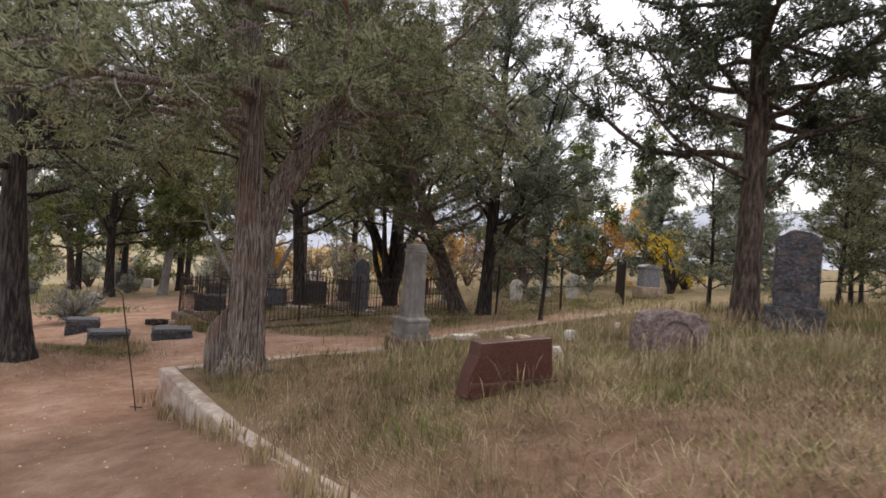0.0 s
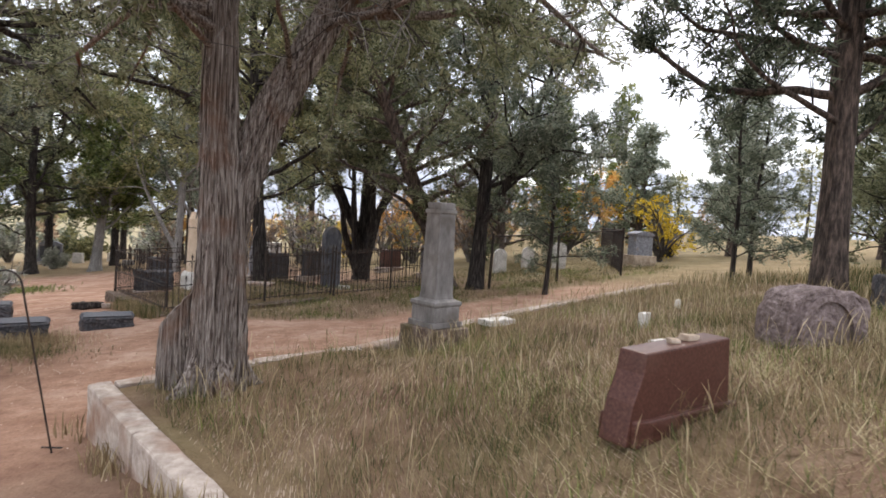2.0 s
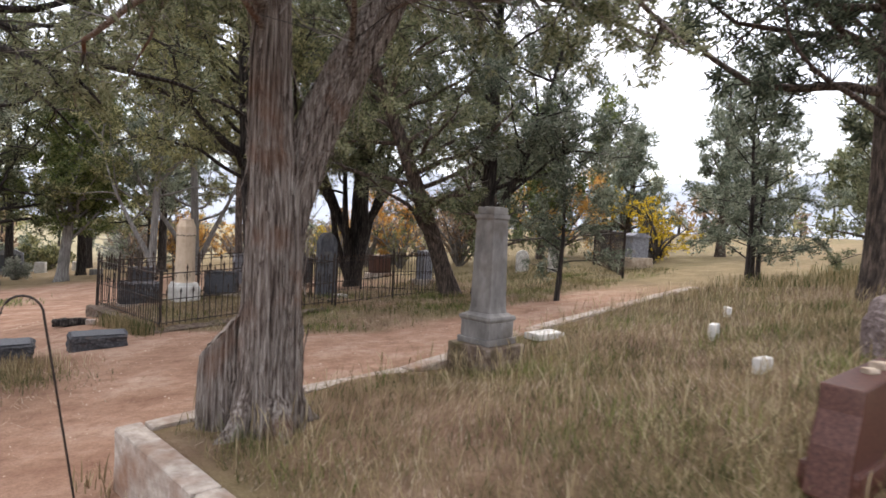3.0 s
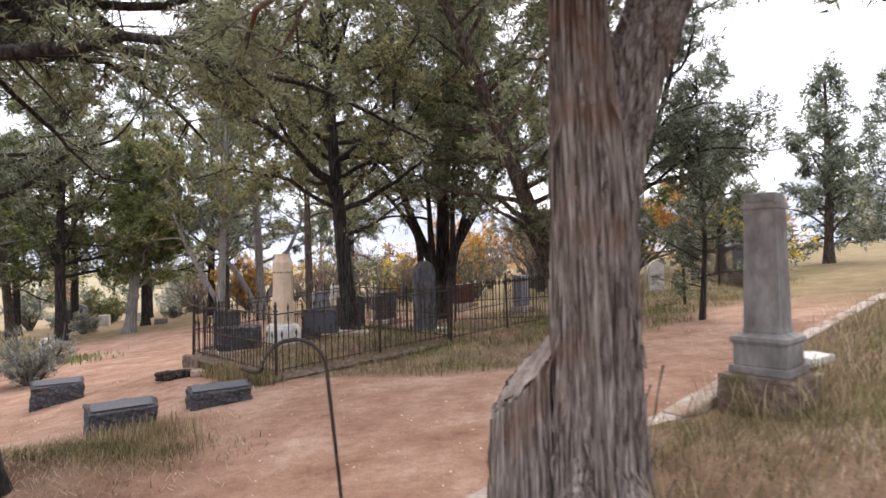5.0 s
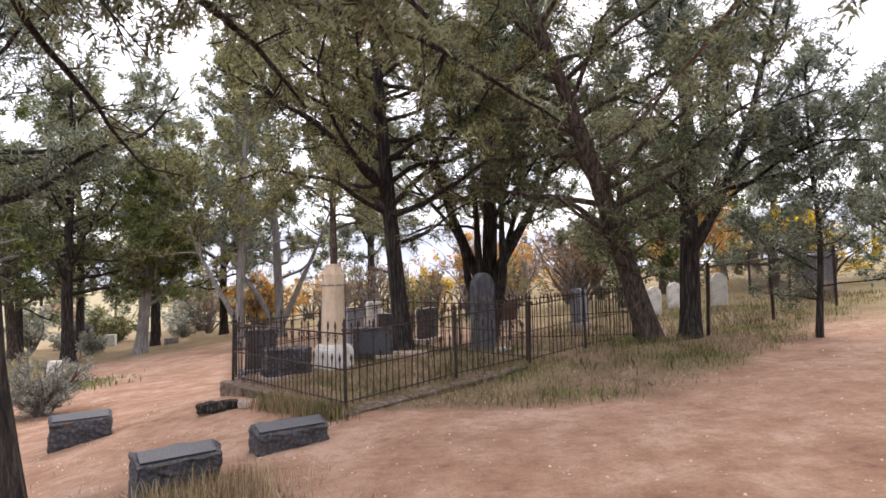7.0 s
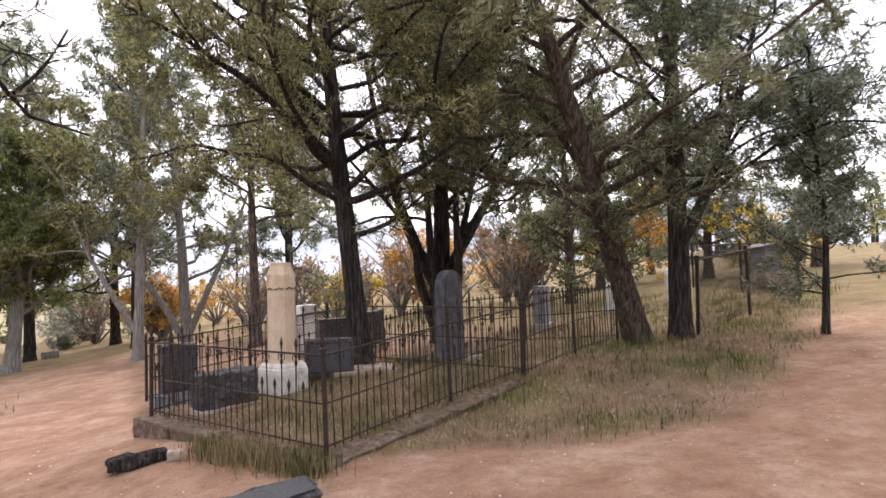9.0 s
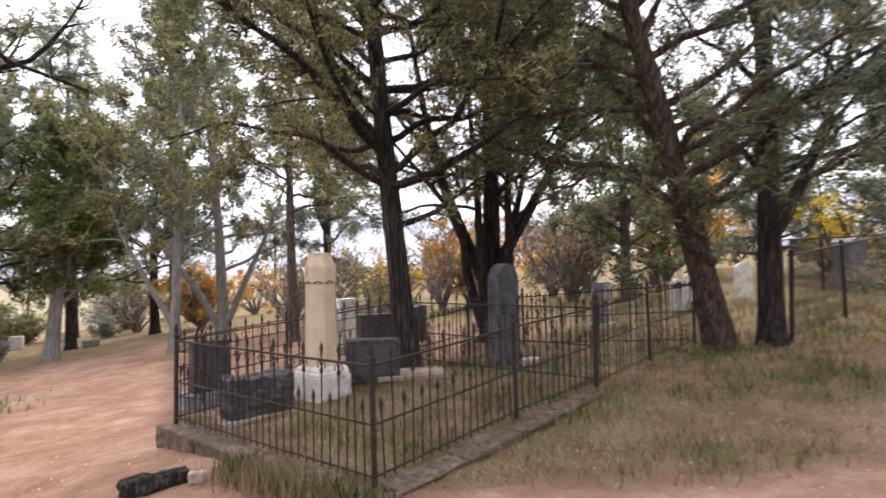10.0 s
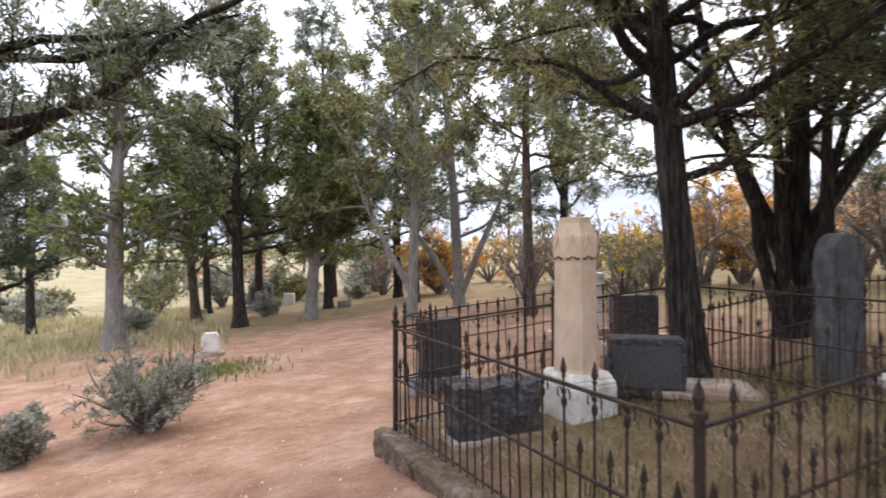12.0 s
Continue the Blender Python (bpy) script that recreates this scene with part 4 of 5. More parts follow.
# pale forked trunks and the slim pole-like pine behind the fences
tree("pale grey half-dead tree with forked trunks", -7.9, 26.5, 12.0, 0.18, 81, LEAF_BLUE, BARK_GREY, low=2.0, reach=4.0, limbs=40, bare=0.42, density=4.6, size=0.22, blades=14, spacing=0.13, lean=(-0.6, 0.2),
     stems=[([(0.1, 0, 0.6), (0.8, 0, 2.2), (1.6, 0.1, 4.0), (2.3, 0.2, 6.0)], 0.12), ([(-0.1, 0, 0.3), (-0.9, 0.1, 1.8), (-2.2, 0.2, 3.6), (-3.0, 0.2, 5.4)], 0.12)])
tree("pale grey half-dead tree with a straight trunk", -8.9, 24.0, 11.5, 0.15, 82, LEAF_OLIVE, BARK_GREY, low=2.2, reach=3.8, limbs=36, bare=0.4, density=4.6, size=0.22, blades=14, spacing=0.13, lean=(0.3, 0.1), stems=[([(0.0, 0, 0.9), (-0.7, 0, 2.2), (-1.5, 0.1, 3.8), (-2.0, 0.2, 5.4)], 0.1)])
tree("slim straight pine trunk behind the fenced plot", -5.35, 22.6, 11.0, 0.14, 83, LEAF_OLIVE, BARK_PINE, low=3.4, reach=3.0, limbs=34, bare=0.4, density=4.6, size=0.22, blades=14, spacing=0.13, category="pine tree", twigs=TWIG_DARK)

# saplings and small pines along the chain fence
GREEN = "small pines along the fence line"
for k, (x, y, tall, reach, leaf) in enumerate(((3.0, 11.2, 4.4, 1.5, LEAF_BLUE), (8.8, 13.2, 4.6, 1.3, LEAF_BLUE), (10.2, 10.6, 4.8, 1.7, LEAF_BLUE), (8.4, 8.8, 4.4, 1.4, LEAF), (6.6, 10.4, 4.6, 1.5, LEAF_BLUE), (7.9, 11.8, 5.2, 1.7, LEAF_BLUE), (9.4, 9.8, 5.4, 1.9, LEAF))):
    tree("young pine with a thin trunk and loose grey-green foliage", x, y, tall, 0.05, 90 + k, leaf, BARK_DARK, low=0.45, reach=reach, limbs=32, bare=0.25, density=7, size=0.13, blades=14, spacing=0.09, slim=0.1, sides=8, category="pine tree", group=GREEN, twig=0.4, twigs=TWIG_DARK)
for k, (x, y, tall, reach, leaf) in enumerate(((9.5, 21.5, 5.0, 1.8, LEAF_BLUE), (12.5, 20.0, 6.5, 2.0, LEAF_BLUE), (11.0, 27.0, 7.5, 2.4, LEAF_FRESH), (15.5, 16.5, 7.0, 2.3, LEAF), (16.0, 9.5, 11.0, 3.2, LEAF_DARK), (11.2, 7.2, 11.0, 3.2, LEAF_DARK), (9.2, 4.6, 11.0, 3.2, LEAF_DARK), (3.8, 20.5, 8.0, 2.6, LEAF), (6.8, 24.0, 6.5, 2.2, LEAF_FRESH))):
    tree("grey-green pine with foliage down to the grass", x, y, tall, 0.16, 110 + k, leaf, BARK_PINE, low=0.5 if k not in (5, 6) else 2.0, reach=reach, limbs=42, bare=0.15, density=4.6, size=0.22, blades=14, spacing=0.13, sides=10, category="pine tree", group="pines beyond the fence", twigs=TWIG_DARK, top_reach=0.2)


# ---- bushes ----
def bush(label, x, y, tall, wide, seed, leaf, bark, stems=14, size=0.12, blades=14, spacing=0.1, density=5.0, category="bush", leafy=1.0, group="", slim=0.16, name=None, twig=0.35):
    t = thing(name or category.replace(" ", "_"), x, y, on(x, y, 0.03), 0, label, category, group)
    w = Wood(seed)
    for k in range(stems):
        a = k * 2.4 + w.rng.normal(0, 0.3)
        f = w.rng.uniform(0.2, 1.0)
        way = (math.cos(a) * f * wide / tall, math.sin(a) * f * wide / tall, 1.0)
        w.bough((0.05 * math.cos(a), 0.05 * math.sin(a), 0), way, math.hypot(tall, f * wide) * w.rng.uniform(0.65, 1.0), 0.02 + 0.012 * tall, leafy, 0.2, 0.05, twig * tall, density / max(0.6, tall), size, spacing, 0.05, sides=5)
    w.finish(t, {"limb": bark, "twigwork": bark}, leaf, blades, slim)
    return t


bush("grey-green sagebrush with bare woody stems", -9.75, 13.9, 1.1, 1.15, 201, LEAF_SAGE, TWIG, 34, 0.065, 14, 0.06, 8.0, "sagebrush", 0.6)
bush("small grey sagebrush on a crooked woody stem", -10.55, 12.75, 0.62, 0.42, 202, LEAF_SAGE, TWIG, 12, 0.07, 20, 0.05, 9.0, "sagebrush")
for k, (x, y) in enumerate(((-19.5, 25.5), (-23.5, 30.0), (-16.3, 29.0), (-21.0, 36.0), (-14.5, 35.0))):
    bush("pale sagebrush in dry grass", x, y, 1.0, 0.9, 210 + k, LEAF_SAGE, TWIG, 14, 0.16, 12, 0.12, 5, "sagebrush", group="sagebrush on the slope")
bush("bright yellow autumn shrub behind a grey monument", 9.0, 18.6, 2.7, 0.5, 221, LEAF_YELLOW, TWIG_DARK, 13, 0.16, 11, 0.17, 5, leafy=0.75)
bush("bright yellow autumn shrub behind a grey monument", 10.3, 20.4, 1.6, 0.8, 222, LEAF_YELLOW, TWIG_DARK, 12, 0.16, 11, 0.17, 5, leafy=0.7)
bush("orange autumn shrub among pines", 7.6, 24.6, 4.6, 1.4, 223, LEAF_ORANGE, TWIG, 18, 0.24, 14, 0.2, 4)
bush("orange-yellow autumn shrub in the clearing", -9.9, 33.0, 2.9, 1.9, 224, LEAF_ORANGE, TWIG, 20, 0.24, 14, 0.2, 4.5)
bush("low yellow shrub behind the fences", -2.0, 27.5, 1.9, 1.4, 225, LEAF_YELLOW, TWIG, 14, 0.22, 12, 0.18, 4.5)
bush("orange shrub behind the many-stemmed juniper", 0.6, 25.5, 3.4, 1.6, 226, LEAF_ORANGE, TWIG, 18, 0.24, 12, 0.2, 4.5)
bush("tall russet scrub behind the fences", 3.0, 22.5, 3.2, 1.8, 227, LEAF_DRY, TWIG, 20, 0.2, 10, 0.2, 4.5)
for k in range(9):
    x, y = -5.5 + k * 1.25, 24.5 + 2.2 * math.sin(k * 2.3) + 0.12 * k
    bush("leafless grey-brown scrub behind the fences", x, y, 2.7 + 0.6 * math.sin(k * 1.9), 1.1, 290 + k, (LEAF_DRY, LEAF_DRY, LEAF_OLIVE)[k % 3], TWIG, 15, 0.18, 8, 0.3, 5.0, "scrub", 0.3, "scrub behind the fences")
for k in range(12):
    x, y = -37 + k * 2.0, 27 + k * 1.35 + 2.5 * math.sin(k * 2.7)
    bush("olive-grey brush closing the dry field", x, y, 2.6 + 0.9 * math.sin(k * 1.3), 1.9, 270 + k, (LEAF_OLIVE, LEAF_SAGE, LEAF_BLUE)[k % 3], TWIG, 14, 0.3, 10, 0.26, 3.6, "scrub", 1.0, "brush beyond the dry field")
for k in range(13):
    x, y = -13.5 + k * 1.75, 37 + 3.5 * math.sin(k * 2.2) - 0.25 * abs(k - 4)
    bush("bare grey-brown oak scrub", x, y, 3.3 + 0.9 * math.sin(k * 1.7), 1.6, 240 + k, (LEAF_DRY, LEAF_OLIVE, LEAF_DRY, LEAF_ORANGE)[k % 4], TWIG, 16, 0.26, 9, 0.3, 3.6, "scrub", 0.45, "scrub along the valley edge")


def far_woods():
    """The belt of woods that closes the view, all round."""
    rng = np.random.default_rng(77)
    for leaf, n, seed in ((LEAF_OLIVE, 64, 1), (LEAF_DARK, 60, 2), (LEAF_DRY, 50, 3)):
        w = Wood(300 + seed)
        rg = w.rng
        for _ in range(n):
            a = rg.uniform(0, 2 * math.pi)
            d = rg.uniform(30 if math.cos(a) > 0.35 else 42, 75)
            x, y = d * math.cos(a) - 2, d * math.sin(a) + 8
            if -26 < x < 9 and y > 40 and rg.random() < 0.62:
                continue
            z, tall = on(x, y), rg.uniform(2.0, 4.0) if leaf is LEAF_DRY else rg.uniform(4, 7.5)
            w.tube("trunk", [(x, y, z - 0.2), (x + 0.1, y, z + tall * 0.5), (x, y + 0.1, z + tall)], [0.16, 0.1, 0.02], 5)
            m = int(45 * tall / 4)
            h = rg.random(m)
            rad = tall * 0.3 * (1.05 - h) + 0.3
            th = rg.uniform(0, 6.28, m)
            w.tips.append(np.stack([x + np.cos(th) * rad * rg.uniform(0.3, 1, m), y + np.sin(th) * rad * rg.uniform(0.3, 1, m), z + 0.4 + h * tall * 0.95], -1))
            w.ways.append(unit(np.stack([np.cos(th), np.sin(th), np.full(m, 0.3)], -1)))
            w.sizes.append(np.full(m, 0.62))
        holder = thing("far_woods", 0, 0, 0, 0, "distant mixed pines and brown scrub closing the view", "woods", kind="stuff")
        w.finish(holder, {"trunk": BARK_DARK}, leaf, 14, 0.16)


far_woods()


# ---- iron fences ----
def rod(r, z0, z1, sides=6):
    return shift(frustum(sides, [(r, 0), (r, z1 - z0)]), z=z0)


def spear(r, z0, z1, collar):
    """A picket with a spear point; collar: the heights of its cast collars."""
    rings = [(r, z0)]
    for c in collar:
        rings += [(r, c - 0.03), (r * 2.3, c - 0.012), (r * 2.3, c + 0.012), (r, c + 0.03)]
    rings += [(r, z1 - 0.11), (r * 2.0, z1 - 0.1), (r * 1.1, z1 - 0.088), (r * 2.7, z1 - 0.07), (r * 1.7, z1 - 0.035), (0.0015, z1)]
    return frustum(6, rings)


def data(bm, name, material):
    me = bpy.data.meshes.new(name)
    bm.to_mesh(me)
    bm.free()
    me.materials.append(material)
    return me


def child(name, me, parent, m):
    ob = new(name, me)
    ob.parent = parent
    ob.matrix_basis = m
    return ob


def bar(p, q, r, flat=1.0):
    """A rail's matrix and mesh between two places."""
    p, q = Vector(p), Vector(q)
    d = q - p
    bm = bmesh.new()
    bmesh.ops.create_cube(bm, size=1)
    for v in bm.verts:
        v.co = Vector((v.co.x * d.length, v.co.y * r * 2, v.co.z * r * 2 * flat))
    bmesh.ops.bevel(bm, geom=bm.edges[:], offset=r * 0.3, segments=1, affect="EDGES")
    bmesh.ops.transform(bm, matrix=Matrix.Translation((p + q) / 2) @ d.to_track_quat("X", "Z").to_matrix().to_4x4(), verts=bm.verts[:])
    return bm


def iron_fence(label, runs, base, rail=0.86, mid=0.44, top=1.0, short=0.62, pitch=0.1, post_r=0.021, ornate=True, seed=1, extra_rail=None, posts_at=(), r_bar=0.006):
    """A wrought-iron fence along runs of places; base(x, y): the height that it stands on."""
    x0, y0 = runs[0][0]
    f = thing("iron_fence", x0, y0, base(x0, y0), 0, label, "fence")
    z0 = base(x0, y0)
    rnd = random.Random(seed)
    tall = data(spear(r_bar, 0.03, top, (rail - 0.09,) if ornate else ()), "picket", IRON)
    low = data(spear(r_bar, 0.03, short, ()), "picket", IRON)
    knob = data(frustum(8, [(post_r, 0), (post_r, rail + 0.03), (post_r * 1.5, rail + 0.035), (post_r * 1.5, rail + 0.06), (post_r * 0.7, rail + 0.07), (post_r * 1.1, rail + 0.12), (post_r * 0.4, rail + 0.17), (0.002, rail + 0.19)]), "post", IRON)
    if ornate:
        bm = bmesh.new()
        for s in (-1, 1):
            prev = None
            for k in range(7):
                a = k / 6 * math.pi * 1.3
                c = Vector((s * (0.012 + 0.018 * (1 - math.cos(a)) / 2 * 2), 0, rail - 0.05 + 0.03 * math.sin(a)))
                ring = [bm.verts.new(c + Vector((0.005 * math.cos(b), 0.005 * math.sin(b), 0.003 * math.cos(b)))) for b in (0, 2.1, 4.2)]
                if prev:
                    for i in range(3):
                        bm.faces.new((prev[i], prev[(i + 1) % 3], ring[(i + 1) % 3], ring[i]))
                prev = ring
        scroll = data(bm, "scroll", IRON)
    seen = set()
    for run in runs:
        for (ax, ay), (bx, by) in zip(run, run[1:]):
            n = max(2, round(math.hypot(bx - ax, by - ay) / pitch))
            za, zb = base(ax, ay) - z0, base(bx, by) - z0
            a, b = Vector((ax - x0, ay - y0, za)), Vector((bx - x0, by - y0, zb))
            turn = math.degrees(math.atan2(by - ay, bx - ax))
            heights = [0.07, mid, rail] + ([extra_rail] if extra_rail else [])
            for h in heights:
                part("rail", bar(a + Vector((0, 0, h)), b + Vector((0, 0, h - 0.004)), 0.011 if h == rail else 0.009, 0.8), IRON, f)
            for p in (a, b):
                key = (round(p.x, 2), round(p.y, 2))
                if key not in seen:
                    seen.add(key)
                    child("post", knob, f, pose(p.x, p.y, p.z - 0.1, rnd.uniform(-1, 1), rnd.uniform(-1, 1), 0) @ Matrix.Diagonal((1, 1, 1.0, 1)) @ Matrix.Translation((0, 0, 0.1)))
            for i in range(1, n):
                p = a.lerp(b, i / n)
                m = pose(p.x, p.y, p.z, rnd.gauss(0, 0.9), rnd.gauss(0, 0.9), turn)
                if i % 2 == 0 or not ornate:
                    if rnd.random() < 0.97:
                        child("picket", tall, f, m)
                        if ornate:
                            child("scroll", scroll, f, m)
                else:
                    child("picket", low, f, m)
    return f


PA, PB, PD, PE = (-5.95, 12.05), (-4.07, 9.75), (-1.455, 11.64), (-3.33, 13.98)
PC = (-2.64, 10.86)
fence_base = lambda x, y: -0.15 + 0.06 * (local(x, y)[0] - 2.2)
iron_fence("rusted black iron fence with spear pickets on a rubble kerb", [[PA, PB, PC, PD], [PA, (-4.66, 13.02), PE, PD]], fence_base, seed=1)
# the neighbouring plot's fence, plainer
q1, q2, q3 = (1.0, 13.4), (-0.85, 15.85), (-3.25, 14.1)
iron_fence("rusted iron fence of a neighbouring plot with plain pickets", [[(-1.4, 11.72), (-0.2, 12.6), q1], [q1, q2, (-2.1, 14.95), q3]], lambda x, y: on(x, y) + 0.02, rail=0.9, mid=0.5, top=0.98, pitch=0.1, ornate=False, seed=2)
# a third plot behind
r1, r2, r3, r4 = (-6.62, 14.85), (-3.6, 17.2), (-2.6, 15.9), (-5.5, 13.45)
iron_fence("thin iron rail fence round a plot behind", [[r1, (-5.1, 16.0), r2], [r1, (-6.1, 14.2)]], lambda x, y: on(x, y) + 0.16, rail=0.92, mid=0.5, top=0.97, pitch=0.32, ornate=False, seed=3, extra_rail=0.72)


def chain_fence(points):
    x0, y0 = points[0]
    f = thing("chain_link_fence", x0, y0, on(x0, y0), 0, "old sagging chain-link fence with thin iron posts", "fence")
    z0 = on(x0, y0)
    post = data(rod(0.03, -0.2, 1.3, 8), "post", IRON)
    P = [Vector((x - x0, y - y0, on(x, y) - z0)) for x, y in points]
    for p in P:
        child("post", post, f, pose(p.x, p.y, p.z, random.uniform(-2, 2), random.uniform(-2, 2), 0))
    vs, fs = [], []
    for a, b in zip(P, P[1:]):
        part("rail", bar(a + Vector((0, 0, 1.22)), b + Vector((0, 0, 1.22)), 0.016), IRON, f)
        n = int((b - a).length / 0.075)
        for i in range(-14, n):
            for s in (1, -1):
                t0, t1 = i / n, (i + 14) / n
                h0, h1 = (0.05, 1.2) if s == 1 else (1.2, 0.05)
                lo, hi = max(t0, 0), min(t1, 1)
                if hi <= lo:
                    continue
                za, zb = h0 + (h1 - h0) * (lo - t0) / (t1 - t0), h0 + (h1 - h0) * (hi - t0) / (t1 - t0)
                p, q = a.lerp(b, lo) + Vector((0, 0, za)), a.lerp(b, hi) + Vector((0, 0, zb))
                k = len(vs)
                o = Vector((0.0, 0.0, 0.004))
                o2 = (q - p).cross(o).normalized() * 0.004
                vs += [p - o2, p + o2, p + o, q - o2, q + o2, q + o]
                fs += [(k, k + 1, k + 4, k + 3), (k + 1, k + 2, k + 5, k + 4), (k + 2, k, k + 3, k + 5)]
    np_mesh("wire_mesh", [tuple(v) for v in vs], fs, IRON, f, "woven wire")


chain_fence([(2.1, 12.75), (4.0, 13.7), (6.0, 14.5), (6.7, 16.9), (7.3, 19.5)])


def hook_pole(x, y, tall, lean, turn, seed, label):
    """A shepherd's-crook plant pole pushed into the ground."""
    z = on(x, y)
    h = thing("hook_pole", x, y, z, turn, label, "hook pole")
    pts = [Vector((lean[0] * k / 8, lean[1] * k / 8, tall * 0.87 * k / 8)) for k in range(-1, 9)]
    top = pts[-1]
    for k in range(1, 14):
        a = math.pi * k / 10
        rr = 0.105
        pts.append(top + Vector((-rr + rr * math.cos(a), 0, rr * math.sin(a))) if a < math.pi else pts[-1] + Vector((-0.004 - 0.009 * (k - 10), 0, -0.022 + 0.012 * (k - 10))))
    w = Wood(seed)
    w.tube("rod", np.array([tuple(p) for p in pts]), np.full(len(pts), 0.0065), 8)
    for layer, (vs, fs, _) in w.tubes.items():
        np_mesh("rod", np.concatenate(vs), np.concatenate(fs), IRON, h, smooth=True)
    part("ground_prong", bar((-0.07, 0, 0.04), (0.07, 0, 0.04), 0.005), IRON, h)


hook_pole(-2.58, 3.56, 1.37, (-0.09, -0.23), 0, 1, "black iron shepherd's hook leaning in the red dirt")
hook_pole(-8.6, 10.4, 1.3, (0.02, 0.05), 80, 2, "thin black iron shepherd's hook beside the path")


# ---- gravestones ----
def words(parent, lines, x, y, z, size, gap):
    """Lettering too worn to read: short bars."""
    rnd = random.Random(int(x * 1000 + z * 100) + 7)
    for k, width in enumerate(lines):
        bm = bmesh.new()
        cx = -width / 2
        while cx < width / 2:
            l = rnd.uniform(0.6, 1.6) * size
            b = bmesh.ops.create_cube(bm, size=1)["verts"]
            for v in b:
                v.co = Vector((x + cx + l / 2 + v.co.x * l, y + v.co.y * 0.004, z - k * gap + v.co.z * size))
            cx += l + size * 0.5
        part("inscription", bm, INK, parent)


# grey pillar monument at the plot's edge
gx, gy = 0.21, 5.3
gz = 0.61
g = thing("pillar_monument", gx, gy, gz, TURN, "grey weathered marble pillar monument with its top broken off", "monument")
part("footing", shift(rough_box(0.52, 0.52, 0.36, 3, 0.03, 0.02, 5, flat_top=True), z=-0.36), RUBBLE, g, "rough brown footing stone")
part("plinth", rough_box(0.4, 0.4, 0.06, 4, 0.006, 0.012, 3), GRAY_STONE, g)
part("die", shift(rough_box(0.35, 0.35, 0.15, 5, 0.004, 0.008, 3), z=0.06), GRAY_STONE, g)
part("cap_moulding", frustum(4, [(0.178, 0.21), (0.19, 0.235), (0.187, 0.26), (0.15, 0.275), (0.14, 0.285)]), GRAY_STONE, g)
part("shaft", frustum(4, [(0.125, 0.285), (0.125, 0.3), (0.118, 0.34), (0.104, 1.15), (0.116, 1.165), (0.118, 1.2)]), GRAY_STONE, g)
part("broken_top", shift(rough_box(0.2, 0.2, 0.07, 9, 0.02, 0.01, 4), z=1.2), GRAY_STONE, g, "jagged stump of a broken ornament")

# red granite slant stone
ra, rb = Vector((0.874, 1.94)), Vector((1.5, 2.29))
rc = (ra + rb) / 2
rt = math.degrees(math.atan2(rb.y - ra.y, rb.x - ra.x))
rz = on(rc.x, rc.y)
r = thing("slant_gravestone", rc.x, rc.y + 0.05, rz - 0.05, rt, "dark red polished granite gravestone with a tapered side", "gravestone")
h = 1.13 - rz + 0.05
part("slab", prism([(-0.47, 0.0), (0.4, 0.0), (0.385, 0.2), (0.36, h + 0.015), (-0.355, h - 0.02), (-0.37, h - 0.12), (-0.43, 0.2)], 0.16, 0.01), RED_STONE, r)
part("base", rough_box(0.86, 0.22, 0.12, 8, 0.02, 0.012, 6), RED_STONE, r)
for k, (px, s) in enumerate(((-0.03, 0.045), (0.1, 0.06), (0.16, 0.04))):
    st = thing("pebble", *(Matrix.Translation((rc.x, rc.y + 0.05, rz - 0.05)) @ Matrix.Rotation(radians(rt), 4, "Z") @ Vector((px, 0.0, h - 0.006 + px * 0.045))), 20 * k, "small buff pebble resting on a red gravestone", "stone", "stones left on the grave")
    part("stone", rough_box(s * 1.4, s, s * 0.6, 60 + k, 0.012, 0.008, 3), BUFF_STONE, st)

# rough pink stone
rx, ry = 3.05, 3.62
p = thing("rock_faced_gravestone", rx, ry, on(rx, ry, 0.05), 4, "rough-hewn pinkish granite gravestone with an arched face", "gravestone")
arch = [(-0.36, 0.0), (0.38, 0.0), (0.37, 0.36)] + [(0.34 - 0.64 * k / 10, 0.44 + 0.07 * math.sin(math.pi * k / 10)) for k in range(11)] + [(-0.35, 0.3)]
bm = prism(arch, 0.34, 0.02)
bmesh.ops.triangulate(bm, faces=bm.faces[:])
bmesh.ops.subdivide_edges(bm, edges=[e for e in bm.edges if e.calc_length() > 0.08], cuts=3, use_grid_fill=True)
bm.normal_update()
for v in bm.verts:
    v.co += v.normal * 0.03 * noise.noise(v.co * 11)
part("stone", bm, PINK_STONE, p)
ring = [(0.27 * math.cos(a), 0.12 + 0.34 * math.sin(a)) for a in [math.pi * k / 14 for k in range(15)]]
inner = [(0.22 * math.cos(a), 0.12 + 0.29 * math.sin(a)) for a in [math.pi * (14 - k) / 14 for k in range(15)]]
part("arch_band", shift(prism(ring + inner, 0.05, 0.004), y=-0.175), PINK_STONE, p, "raised arched band")

# granite monument under the dark pine
mx, my = 5.08, 4.75
m = thing("granite_monument", mx, my, on(mx, my, 0.06), -28, "tall blue-grey rock-faced granite monument on a rough base", "monument")
part("base", rough_box(0.66, 0.5, 0.4, 21, 0.05, 0.03, 5), DARK_STONE, m)
tab = [(-0.24, 0.0), (0.24, 0.0), (0.24, 0.84), (0.14, 0.95), (-0.05, 0.97), (-0.24, 0.86)]
bm = shift(prism(tab, 0.36, 0.015), z=0.4)
bmesh.ops.triangulate(bm, faces=bm.faces[:])
bmesh.ops.subdivide_edges(bm, edges=[e for e in bm.edges if e.calc_length() > 0.12], cuts=4, use_grid_fill=True)
bm.normal_update()
for v in bm.verts:
    v.co += v.normal * 0.045 * noise.noise(v.co * 8) * (0.1 if v.normal.x > 0.7 else 1)
